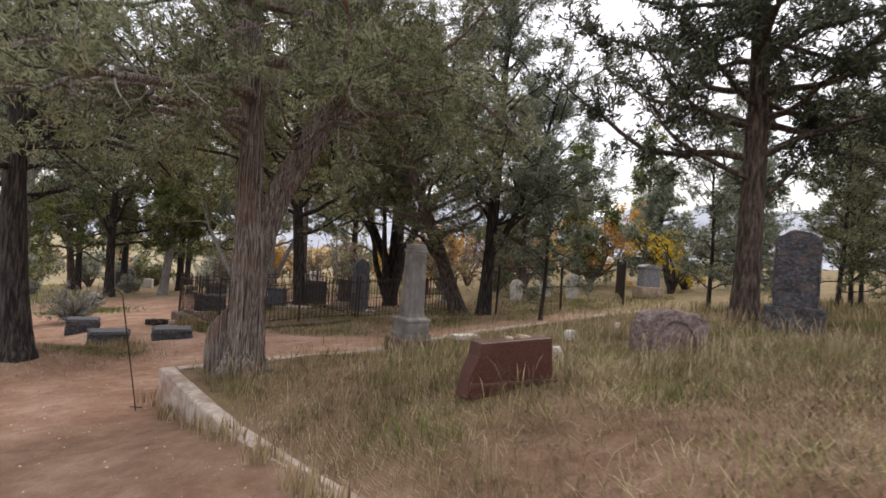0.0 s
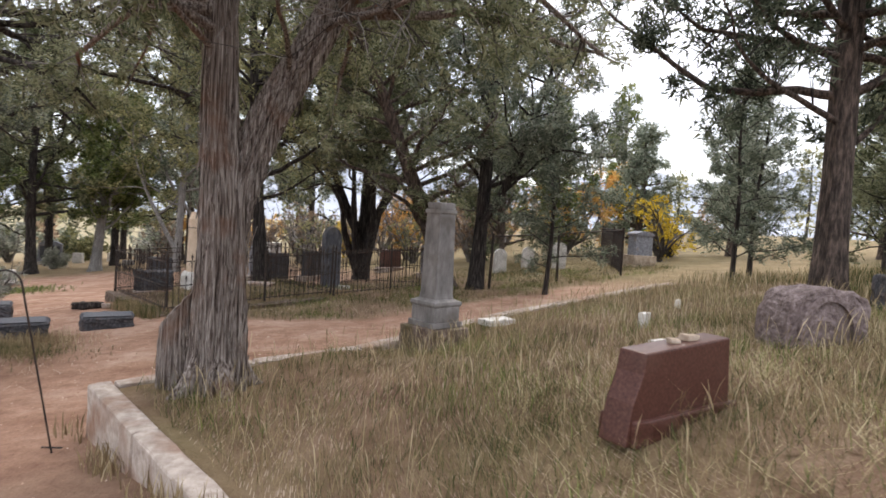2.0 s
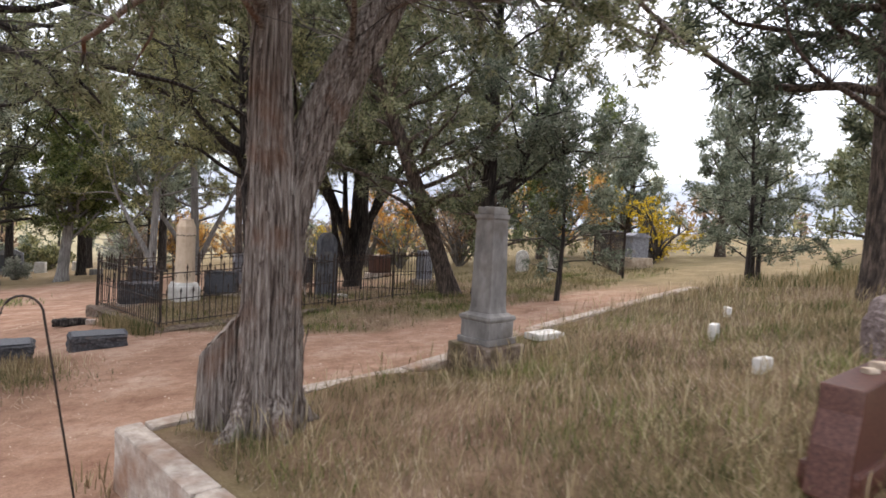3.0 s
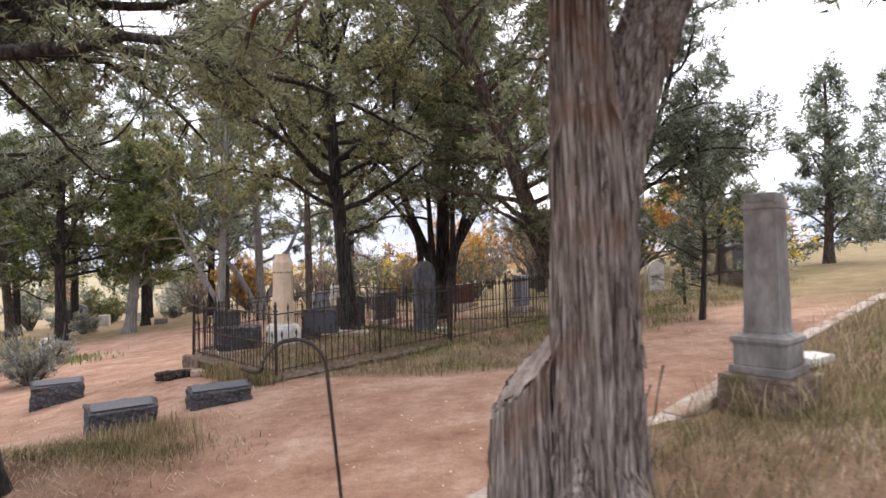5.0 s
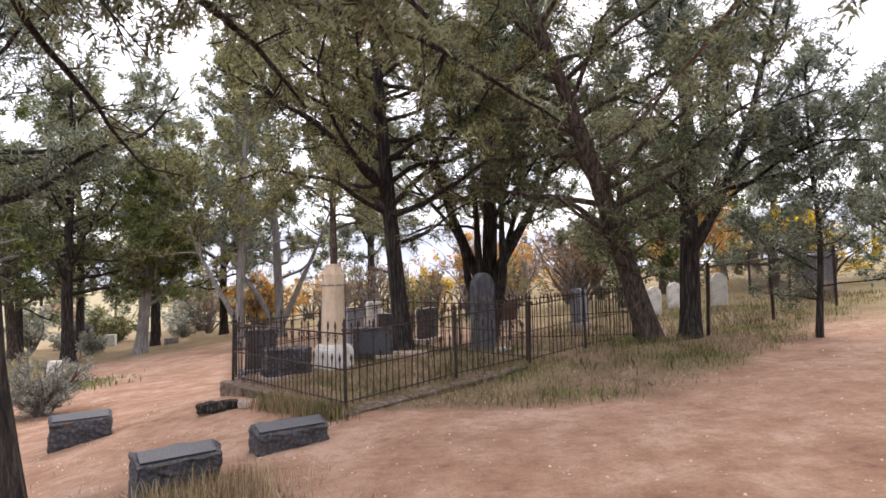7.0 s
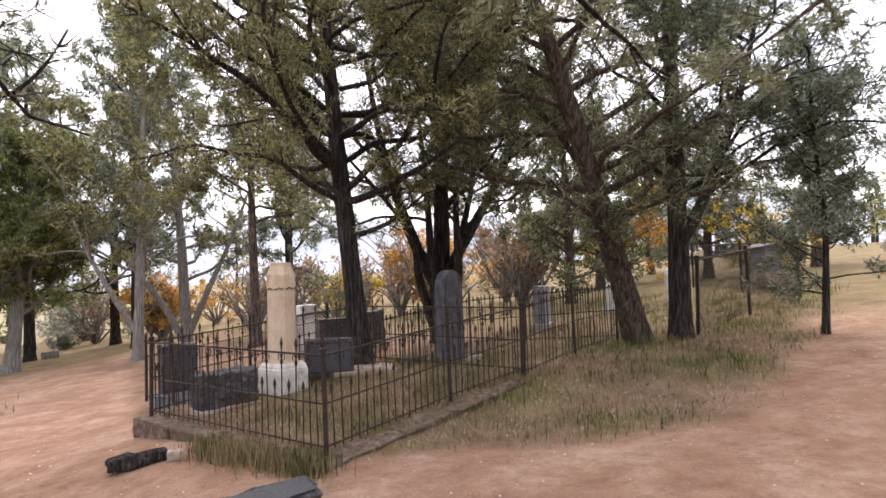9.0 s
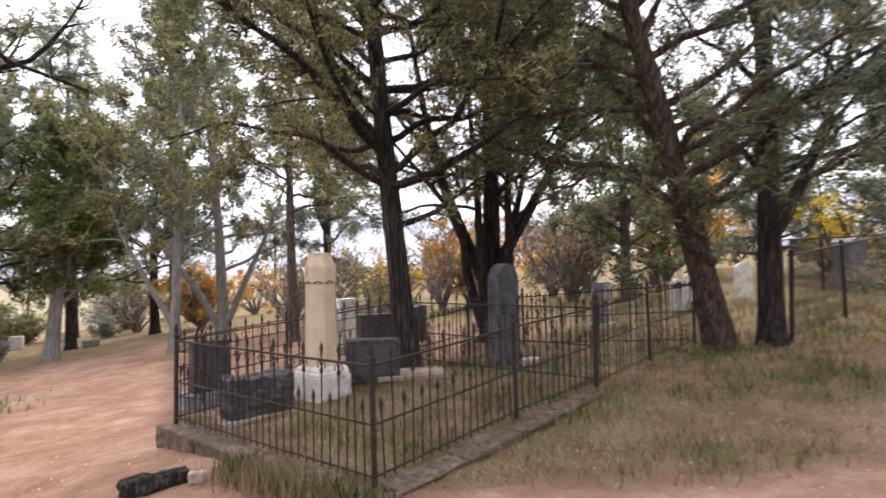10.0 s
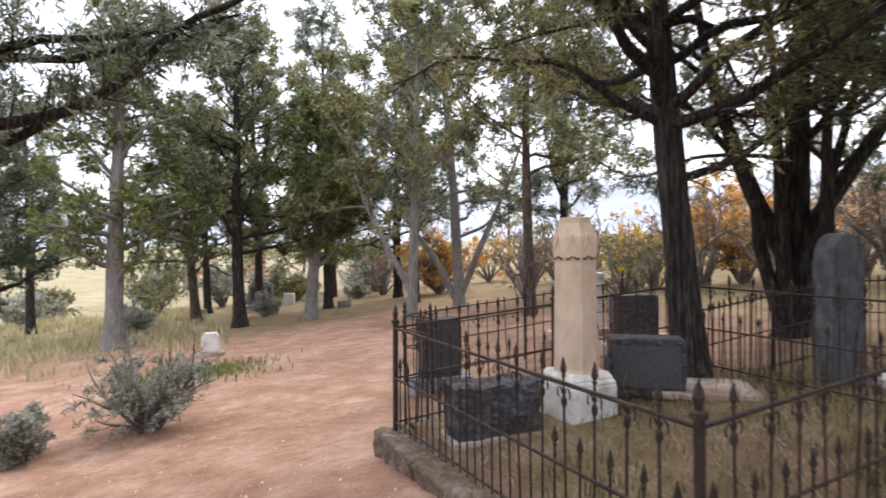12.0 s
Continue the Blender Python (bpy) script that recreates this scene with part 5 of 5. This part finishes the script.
part("tablet", bm, DARK_STONE, m)
part("polished_side", shift(rough_box(0.012, 0.3, 0.78, 22, 0, 0.004), x=0.25, z=0.44), DARK_POLISH, m, "smooth dark side")

# white slab lying in the grass, small white markers
f = thing("fallen_slab", 0.98, 5.9, on(0.98, 5.9), 30, "small white marble slab lying in the grass", "gravestone")
part("slab", rough_box(0.4, 0.22, 0.07, 31, 0.012, 0.012, 4), WHITE_STONE, f)
for k, (x, y, hh) in enumerate(((1.84, 3.68, 0.15), (2.3, 4.95, 0.2), (3.3, 6.2, 0.16))):
    f = thing("grave_marker", x, y, on(x, y, 0.05), 25 + 20 * k, "small white marble marker half hidden by grass", "gravestone", "white markers in the grass")
    part("stone", rough_box(0.17, 0.07, hh, 34 + k, 0.006, 0.012, 3), WHITE_STONE, f)

# far grey monument by the yellow shrub
f = thing("square_monument", 7.65, 17.1, on(7.65, 17.1, 0.1), 12, "square grey granite monument on a buff base", "monument")
part("base", rough_box(0.85, 0.6, 0.45, 41, 0.02, 0.02, 4), BUFF_STONE, f)
part("die", shift(rough_box(0.62, 0.42, 0.62, 42, 0.008, 0.012, 3), z=0.45), BLUE_STONE, f)
part("cap", shift(prism([(-0.35, 0.0), (0.35, 0.0), (0.35, 0.06), (0.12, 0.14), (-0.12, 0.14), (-0.35, 0.06)], 0.48), z=1.07), BLUE_STONE, f)
for k, (x, y, hh) in enumerate(((5.2, 17.6, 0.9), (4.4, 18.5, 0.7), (3.2, 17.2, 0.75))):
    f = thing("tablet_gravestone", x, y, on(x, y, 0.05), 10 * k, "pale round-topped marble tablet behind the chain fence", "gravestone", "pale tablets behind the fence")
    part("tablet", prism([(-0.22, 0), (0.22, 0), (0.22, hh * 0.8)] + [(0.22 * math.cos(a), hh * 0.8 + 0.2 * math.sin(a)) for a in (0.5, 1.0, 1.57, 2.14, 2.64)] + [(-0.22, hh * 0.8)], 0.09), WHITE_STONE, f)


def block_marker(label, a, b, z0, z1, deep, seed, slab=False, bevel_face=True):
    """A low rock-faced marker between two plan places (its front top edge)."""
    a, b = Vector(a), Vector(b)
    c, d = (a + b) / 2, b - a
    turn = math.degrees(math.atan2(d.y, d.x))
    n = Vector((-d.y, d.x)).normalized() * (deep / 2)
    t = thing("low_gravestone", c.x + n.x, c.y + n.y, z0 - 0.05, turn, label, "gravestone", "low dark stones beside the path")
    hh = z1 - z0 + 0.05
    bm = rough_box(d.length, deep, hh, seed, 0.06, 0.014, 8, flat_top=True)
    for v in bm.verts:
        v.co.z -= 0.12 * max(0, v.co.z / hh) * (0.5 - v.co.y / deep) * 0.6
    part("stone", bm, DARK_STONE, t)
    face = rough_box(d.length * 0.9, deep * 0.72, 0.012, seed + 1, 0.0, 0.004)
    bmesh.ops.rotate(face, verts=face.verts[:], cent=(0, 0, 0), matrix=Matrix.Rotation(math.atan2(0.072, deep), 3, "X"))
    part("face", shift(face, z=hh - 0.036 + 0.006), DARK_POLISH, t, "smooth bevelled face")
    words(t, (), 0, 0, 0, 0.01, 0.02)
    if slab:
        s = thing("footing_slab", c.x + n.x + 0.1, c.y + n.y - 0.02, z0 - 0.075, turn, "pale concrete slab under a dark gravestone", "slab")
        part("slab", rough_box(d.length + 0.34, deep + 0.28, 0.09, seed + 3, 0.006, 0.012, 4), CONCRETE, s)


block_marker("dark rock-faced granite gravestone on a pale slab", (-4.77, 8.33), (-4.15, 8.66), -0.37, 0.0, 0.24, 51, slab=True)
block_marker("dark blue-grey rock-faced granite gravestone", (-5.47, 7.47), (-4.93, 7.8), -0.34, 0.02, 0.26, 54)
block_marker("low dark granite gravestone with a polished face", (-7.5, 10.02), (-6.93, 10.32), -0.62, -0.2, 0.26, 57)


def rest(x, y):
    return on(x, y, 0.02)


# inside the iron fence
bx, by, bz = -4.46, 12.45, 0.0
b = thing("obelisk_monument", bx, by, bz, TURN, "cream marble octagonal pillar monument with a carved gabled cap", "monument")
part("base", shift(rough_box(0.47, 0.47, 0.32, 61, 0.008, 0.014, 4), z=-0.11), WHITE_STONE, b, "white marble base block")
part("base_moulding", frustum(4, [(0.225, 0.21), (0.23, 0.225), (0.22, 0.245), (0.21, 0.25), (0.21, 0.27), (0.19, 0.3), (0.185, 0.31)]), WHITE_STONE, b)
part("shaft", frustum(8, [(0.185, 0.31), (0.18, 0.34), (0.165, 1.2), (0.167, 1.24)]), BEIGE_STONE, b)
part("cap", frustum(8, [(0.167, 1.24), (0.172, 1.25), (0.173, 1.27), (0.168, 1.44), (0.128, 1.555), (0.124, 1.6), (0.0, 1.61)]), BEIGE_STONE, b)
for k in range(8):
    a = 2 * math.pi * k / 8
    rot = Matrix.Rotation(a, 4, "Z")
    bm = bmesh.new()
    for s in (-1, 1):
        vs = [bm.verts.new(rot @ Vector((0.177, s * y * 1.25, z))) for y, z in ((0.008, 1.285), (0.024, 1.262), (0.046, 1.27), (0.046, 1.255), (0.026, 1.247), (0.0, 1.268))]
        ws = [bm.verts.new(v.co + rot @ Vector((-0.014, 0, 0))) for v in vs]
        bm.faces.new(vs if s > 0 else vs[::-1])
        for i in range(6):
            bm.faces.new((vs[i], ws[i], ws[(i + 1) % 6], vs[(i + 1) % 6]))
    part("carving", bm, INK, b, "dark weathered carved swag")
    bm = prism([(-0.066, 1.31), (-0.054, 1.31), (0.0, 1.44), (0.054, 1.31), (0.066, 1.31), (0.0, 1.47)], 0.016, 0.0)
    bmesh.ops.transform(bm, matrix=rot @ Matrix.Rotation(radians(90), 4, "Z") @ Matrix.Translation((0, -0.171, 0)), verts=bm.verts[:])
    part("gable", bm, BEIGE_STONE, b)


def low_block(label, x, y, turn, w, d, hh, seed, z=None, material=DARK_STONE, rough=0.025, face=True):
    t = thing("block_gravestone", x, y, rest(x, y) if z is None else z, turn, label, "gravestone", "dark stones inside the iron fence")
    part("stone", rough_box(w, d, hh, seed, rough, 0.02, 7), material, t)
    if not face:
        part("footing", shift(rough_box(w * 1.08, d * 1.2, 0.1, seed + 5, 0.02, 0.015, 4), z=-0.03), CONCRETE, t, "pale footing")
    if face:
        part("face", shift(rough_box(w * 0.86, 0.012, hh * 0.7, seed + 1, 0, 0.003), y=-d / 2 - 0.012, z=hh * 0.17), DARK_POLISH, t, "smooth dark face")
    return t


low_block("low rough dark granite boulder stone in the fenced plot", -5.12, 11.88, TURN - 6, 0.7, 0.3, 0.46, 71, -0.13, rough=0.07, face=False)
low_block("dark blue-grey granite block stone beside a black tree", -3.84, 12.92, TURN - 36, 0.66, 0.26, 0.52, 75, 0.0)
s = thing("footing_slab", -3.35, 13.05, 0.0, TURN - 36, "pale concrete slab at the foot of a black tree", "slab")
part("slab", rough_box(0.9, 0.6, 0.06, 77, 0.006, 0.012, 4), CONCRETE, s)

# black double monument in the plot behind
t = thing("black_monument", -6.2, 15.1, on(-6.2, 15.1, 0.05), 28, "black polished granite monument with a grey rough top", "monument")
part("base", rough_box(0.8, 0.4, 0.25, 81, 0.01, 0.012, 3), BLUE_STONE, t)
part("tablet", shift(rough_box(0.55, 0.24, 0.78, 82, 0.012, 0.015, 4), z=0.25), DARK_STONE, t)
part("face", shift(rough_box(0.49, 0.012, 0.6, 83, 0, 0.003), y=-0.13, z=0.33), DARK_POLISH, t)
for k, (x, y, w, hh, material, lab) in enumerate(((-3.5, 16.6, 0.7, 0.75, DARK_STONE, "dark granite stone behind the fences"), (-4.5, 18.6, 0.45, 0.95, BLUE_STONE, "grey marble stone behind the fences"), (-4.0, 18.8, 0.42, 1.05, WHITE_STONE, "white marble stone behind the fences"), (-0.2, 19.6, 0.8, 0.6, RED_STONE, "reddish granite stone behind the fences"), (0.9, 16.2, 0.5, 0.8, BLUE_STONE, "grey granite stone in the neighbouring plot"), (-2.6, 17.6, 0.8, 0.75, DARK_STONE, "wide dark granite stone behind the fences"))):
    t = thing("upright_gravestone", x, y, on(x, y, 0.05), 15 + 9 * k, lab, "gravestone")
    part("base", rough_box(w * 1.3, 0.4, 0.2, 90 + k, 0.012, 0.012, 3), CONCRETE, t)
    part("tablet", shift(rough_box(w, 0.22, hh, 96 + k, 0.012, 0.015, 4), z=0.2), material, t)

# slate tablet in the neighbouring plot
sx, sy = -1.72, 14.2
t = thing("slate_tablet", sx, sy, on(sx, sy, 0.05), TURN - 8, "tall grey slate tablet with a pointed arch top", "gravestone")
hs = 1.43 - on(sx, sy, 0.05)
out = [(-0.22, 0.0), (0.22, 0.0), (0.22, hs - 0.26), (0.2, hs - 0.17), (0.15, hs - 0.08), (0.07, hs - 0.02), (0, hs), (-0.07, hs - 0.02), (-0.15, hs - 0.08), (-0.2, hs - 0.17), (-0.22, hs - 0.26)]
part("tablet", prism(out, 0.24, 0.012), SLATE, t)
part("foot", shift(rough_box(0.3, 0.2, 0.2, 99, 0.02, 0.02, 3), x=0.25, y=-0.3), WHITE_STONE, t, "pale stone at its foot")

# west slope: white marker, blue-grey stone, white stone
wx, wy = -12.6, 19.6
t = thing("white_gravestone", wx, wy, on(wx, wy, 0.04), 20, "small white marble gravestone on a grey base beside grass", "gravestone")
part("base", rough_box(0.6, 0.3, 0.16, 101, 0.008, 0.012, 3), CONCRETE, t)
part("tablet", shift(prism([(-0.2, 0), (0.2, 0), (0.19, 0.36), (0.13, 0.44), (-0.13, 0.44), (-0.19, 0.36)], 0.16, 0.015), z=0.16), WHITE_STONE, t)
bx2, by2 = -19.2, 34.0
t = thing("blue_gravestone", bx2, by2, on(bx2, by2, 0.05), 22, "large blue-grey granite gravestone with a peaked top", "gravestone")
part("base", rough_box(1.5, 0.5, 0.22, 104, 0.01, 0.012, 3), CONCRETE, t)
part("tablet", shift(prism([(-0.6, 0), (0.6, 0), (0.58, 1.0), (0.3, 1.15), (0, 1.2), (-0.3, 1.15), (-0.58, 1.0)], 0.24, 0.02), z=0.22), BLUE_STONE, t)
part("face", shift(rough_box(0.95, 0.012, 0.75, 106, 0, 0.003), y=-0.13, z=0.36), DARK_POLISH, t, "dark polished face")
for k, (x, y) in enumerate(((-18.0, 34.6), (-16.5, 35.5), (-20.6, 31.0), (-13.5, 30.5))):
    t = thing("far_gravestone", x, y, on(x, y, 0.04), 12 * k, "low pale gravestone in the dry field", "gravestone", "far gravestones on the slope")
    part("stone", rough_box(0.55, 0.25, 0.62 - 0.1 * k, 110 + k, 0.02, 0.03, 3), WHITE_STONE if k < 2 else GRAY_STONE, t)

# dark chunk of wood and a pale rock below the kerb
lx, ly = -5.75, 10.55
t = thing("log_chunk", lx, ly, on(lx, ly), 25, "dark charred chunk of wood lying on the dirt", "log")
part("log", rough_box(0.5, 0.16, 0.12, 121, 0.05, 0.03, 5), BARK_DARK, t)
t = thing("rock", lx + 0.33, ly - 0.02, on(lx + 0.33, ly), 10, "small pale rock beside a dark log", "rock")
part("stone", rough_box(0.13, 0.1, 0.09, 123, 0.03, 0.02, 4), CONCRETE, t)


# ---- grass, litter, pebbles ----
def blades(name, label, x, y, tall, leaf, seed, slim=0.012, bend=0.5, heads=0.0):
    """One mesh of bent blades standing at the places given."""
    rng = np.random.default_rng(seed)
    n = len(x)
    z = height(x, y) - 0.01
    tall = tall * rng.uniform(0.45, 1.2, n)
    a = rng.uniform(0, 2 * np.pi, n)
    d = np.stack([np.cos(a), np.sin(a), np.zeros(n)], -1)
    s = np.stack([-np.sin(a), np.cos(a), np.zeros(n)], -1)
    root = np.stack([x, y, z], -1)
    w = slim * (0.6 + tall)[:, None] * rng.uniform(0.6, 1.3, n)[:, None]
    b = bend * rng.uniform(0.2, 1.0, n)[:, None] * tall[:, None]
    up = np.array([[0, 0, 1.0]])
    m1 = root + up * tall[:, None] * 0.45 + d * b * 0.25
    m2 = root + up * tall[:, None] * 0.8 + d * b * 0.6
    tip = root + up * tall[:, None] * 0.97 + d * b
    k1 = 0.9 + heads * -0.4
    k2 = 0.6 + heads * 1.4
    V = np.stack([root - s * w, root + s * w, m1 + s * w * k1, m1 - s * w * k1, m2 + s * w * k2, m2 - s * w * k2, tip + s * w * 0.12, tip - s * w * 0.12], 1)
    i = np.arange(n)[:, None] * 8
    F = np.concatenate([i + np.array([[0, 1, 2, 3]]), i + np.array([[3, 2, 4, 5]]), i + np.array([[5, 4, 6, 7]])])
    if tall.mean() < 0.14 and not heads:
        V = np.stack([root - s * w, root + s * w, m1 + s * w, m1 - s * w, tip + s * w * 0.12, tip - s * w * 0.12], 1)
        i = np.arange(n)[:, None] * 6
        F = np.concatenate([i + np.array([[0, 1, 2, 3]]), i + np.array([[3, 2, 4, 5]])])
    if leaf is LITTER or bend > 2:
        V = np.stack([root - s * w, root + s * w, tip + s * w * 0.4, tip - s * w * 0.4], 1)
        F = np.arange(n * 4).reshape(-1, 4)
    return tagged(np_mesh(name, V.reshape(-1, 3), F, leaf), label, "grass", kind="stuff")


def scatter(n, u0, u1, v0, v1, seed, clump=0.0, thin=None):
    rng = np.random.default_rng(seed)
    u, v = rng.uniform(u0, u1, n), rng.uniform(v0, v1, n)
    if clump:
        c = rng.integers(0, max(1, n // 14), n)
        cu, cv = rng.uniform(u0, u1, n), rng.uniform(v0, v1, n)
        u, v = cu[c] + rng.normal(0, clump, n), cv[c] + rng.normal(0, clump, n)
        ok = (u > u0) & (u < u1) & (v > v0) & (v < v1)
        u, v = u[ok], v[ok]
    x, y = place(u, v)
    if thin is not None:
        ok = rng.random(len(x)) < thin(x, y, u, v)
        x, y = x[ok], y[ok]
    return x, y


patchy = lambda x, y, u, v: np.clip(0.5 + 0.5 * waves(x, y, 0.8), 0.05, 1)
sparse_front = lambda x, y, u, v: np.clip(0.62 + 0.45 * waves(x, y, 0.8), 0.1, 1) * (1 - 0.75 * step(2.2, 4.8, v - 0.5 * u + 0.5 * waves(x, y, 0.5)))
x, y = scatter(90000, 0.2, 8.5, 0.2, 8.0, 1, 0.09, sparse_front)
blades("grass", "half-dry green and tan grass in the kerbed plot", x, y, 0.12, GRASS, 1, 0.0026, 1.3)
green_patch = lambda x, y, u, v: np.clip(1.6 * waves(x, y, 0.5) - 0.1, 0.02, 1) * (1 - 0.6 * step(4.5, 6.5, v))
x, y = scatter(32000, 0.3, 8.5, 0.3, 7.5, 31, 0.12, green_patch)
blades("grass", "patches of fresh green grass in the plot", x, y, 0.16, GRASS_GREEN, 31, 0.003, 1.0)
x, y = scatter(9000, 0.2, 9.0, 0.2, 8.2, 32)
blades("dry_leaf_litter", "pale fallen leaves among the grass", x, y, 0.022, GRASS_PALE, 32, 0.012, 2.8)
x, y = scatter(9000, 0.2, 8.5, 0.2, 5.5, 2, 0.2, sparse_front)
blades("tall_grass", "tall dry grass stalks with seed heads in the plot", x, y, 0.3, GRASS_DRY, 2, 0.0018, 0.7, 1.0)
x, y = scatter(46000, 0.2, 9.0, 0.2, 8.5, 3)
blades("litter", "dry needle litter and dead stems on the plot", x, y, 0.065, LITTER, 3, 0.006, 2.6)
x, y = scatter(26000, 0.6, 6.5, 2.5, 8.5, 35, 0.12, lambda x, y, u, v: np.clip(0.35 + 0.9 * waves(x, y, 0.45), 0.06, 1) * step(0.3, 2.2, u))
blades("litter", "bleached dead grass matted on the plot", x, y, 0.08, GRASS_PALE, 35, 0.0042, 3.0)
x, y = scatter(12000, 0.2, 6.0, 3.0, 8.5, 36, 0.1)
blades("litter", "bleached dead grass matted on the plot", x, y, 0.07, GRASS_DRY, 36, 0.003, 2.6)
x, y = scatter(12000, 8.0, 16, 0.3, 6, 4, 0.1, patchy)
blades("grass", "long dry grass on the slope under the pines", x, y, 0.3, GRASS, 4, 0.006)
x, y = scatter(36000, 2.4, 16, -9, -2.2, 5, 0.09, lambda x, y, u, v: np.clip(0.45 + 0.6 * waves(x, y, 0.9), 0.05, 1) * east_side(u, v, 0.5 * waves(x, y, 0.6)))
gx2, gy2 = scatter(14000, 3.5, 14, -6.5, -2.6, 33, 0.1, lambda x, y, u, v: np.clip(1.5 * waves(x, y, 0.6), 0, 1) * east_side(u, v, 0.5 * waves(x, y, 0.6)))
blades("grass", "patches of grey-green grass under the trees", gx2, gy2, 0.14, GRASS_GREEN, 33, 0.005, 0.8)
blades("grass", "thin dry grass beside the fences", x, y, 0.15, GRASS, 5, 0.0045, 0.8)
x, y = scatter(5000, 2.3, 5.4, -8.5, -5.75, 6, 0.06, lambda x, y, u, v: np.clip(waves(x, y, 0.6), 0.03, 1))
blades("grass", "thin tufts of grass inside the iron fence", x, y, 0.13, GRASS, 6, 0.005)
x, y = scatter(24000, 2.3, 10, -8.5, -2.4, 7, 0, lambda x, y, u, v: np.maximum(east_side(u, v, 0.5 * waves(x, y, 0.6)), v < -5.7))
blades("litter", "needle litter round the fences", x, y, 0.05, LITTER, 7, 0.006, 2.6)
x, y = scatter(9000, -8, 2, -40, -18.5, 8, 0.15, lambda x, y, u, v: 0.35 + 0.65 * step(-19, -24, v))
blades("field_grass", "pale dry field grass on the open slope", x, y, 0.3, GRASS_PALE, 8, 0.02)
x, y = scatter(9000, -22, -8, -36, -12, 9, 0.15)
blades("field_grass", "pale dry field grass on the open slope", x, y, 0.3, GRASS_PALE, 9, 0.02)
x, y = scatter(5000, -6.5, 0.5, -3.5, 0.5, 10, 0.06, lambda x, y, u, v: np.exp(-(((x + 5.0) / 0.9) ** 2 + ((y - 7.2) / 0.5) ** 2)))
blades("grass", "grass tufts round the dark stones", x, y, 0.16, GRASS, 10, 0.005)
rng = np.random.default_rng(15)
x, y = -5.8 + rng.normal(0, 0.8, 9000), 6.3 + rng.normal(0, 0.75, 9000)
blades("litter", "brown needle litter on the bank under a juniper", x, y, 0.05, LITTER, 41, 0.006, 2.6)
x, y = -5.0 + rng.normal(0, 0.45, 3200), 6.7 + rng.normal(0, 0.3, 3200)
blades("grass", "grey-green grass at the edge of the bank", x, y, 0.1, GRASS, 42, 0.004, 1.0)
x, y = -4.95 + rng.normal(0, 0.28, 900), 7.35 + rng.normal(0, 0.2, 900)
blades("grass", "grass tufts round the dark stones", x, y, 0.18, GRASS_DRY, 11, 0.004)
k = rng.random(1600)
x, y = -5.2 + 1.1 * k + rng.normal(0, 0.1, 1600), 10.6 - 1.25 * k + rng.normal(0, 0.1, 1600)
blades("grass", "yellow-green weeds along the rubble kerb", x, y, 0.2, GRASS, 12, 0.005)
x, y = scatter(1300, -0.2, 0.04, -0.3, 7, 13, 0.06)
blades("grass", "dry weeds at the foot of the kerb", x, y, 0.16, GRASS_DRY, 13, 0.006)
x, y = -11.7 + rng.normal(0, 0.7, 1800), 17.6 + rng.normal(0, 0.55, 1800)
blades("grass", "short green grass beside a white gravestone", x, y, 0.14, LEAF_FRESH, 14, 0.012)


def pebbles(n, seed):
    rg = np.random.default_rng(seed)
    u = np.concatenate([rg.uniform(-5, 0.05, n), rg.uniform(0, 12, n), rg.uniform(-3, 2.0, n)])
    v = np.concatenate([rg.uniform(-8, 6, n), rg.uniform(-5.2, -0.1, n), rg.uniform(-18, -6, n)])
    x, y = place(u, v)
    m = len(x)
    s = 0.004 + 0.011 * rg.random(m) ** 3
    octa = np.array([(1, 0, -0.3), (0, 1, -0.3), (-1, 0, -0.3), (0, -1, -0.3), (0, 0, 0.7)])
    V = octa[None] * s[:, None, None] * rg.uniform(0.6, 1.4, (m, 5, 1)) + np.stack([x, y, height(x, y) + s * 0.2], -1)[:, None]
    F = np.array([(0, 1, 4), (1, 2, 4), (2, 3, 4), (3, 0, 4)])
    tagged(np_mesh("pebbles", V.reshape(-1, 3), (np.arange(m)[:, None, None] * 5 + F[None]).reshape(-1, 3), PEBBLE), "loose pebbles and crumbs on the dirt path", "pebbles", kind="stuff")


pebbles(2600, 5)
x, y = scatter(4500, -5, 12, -9, -0.1, 21)
blades("twig_litter", "dry leaves and twig bits scattered over the dirt", x, y, 0.022, LITTER, 21, 0.009, 3.0)
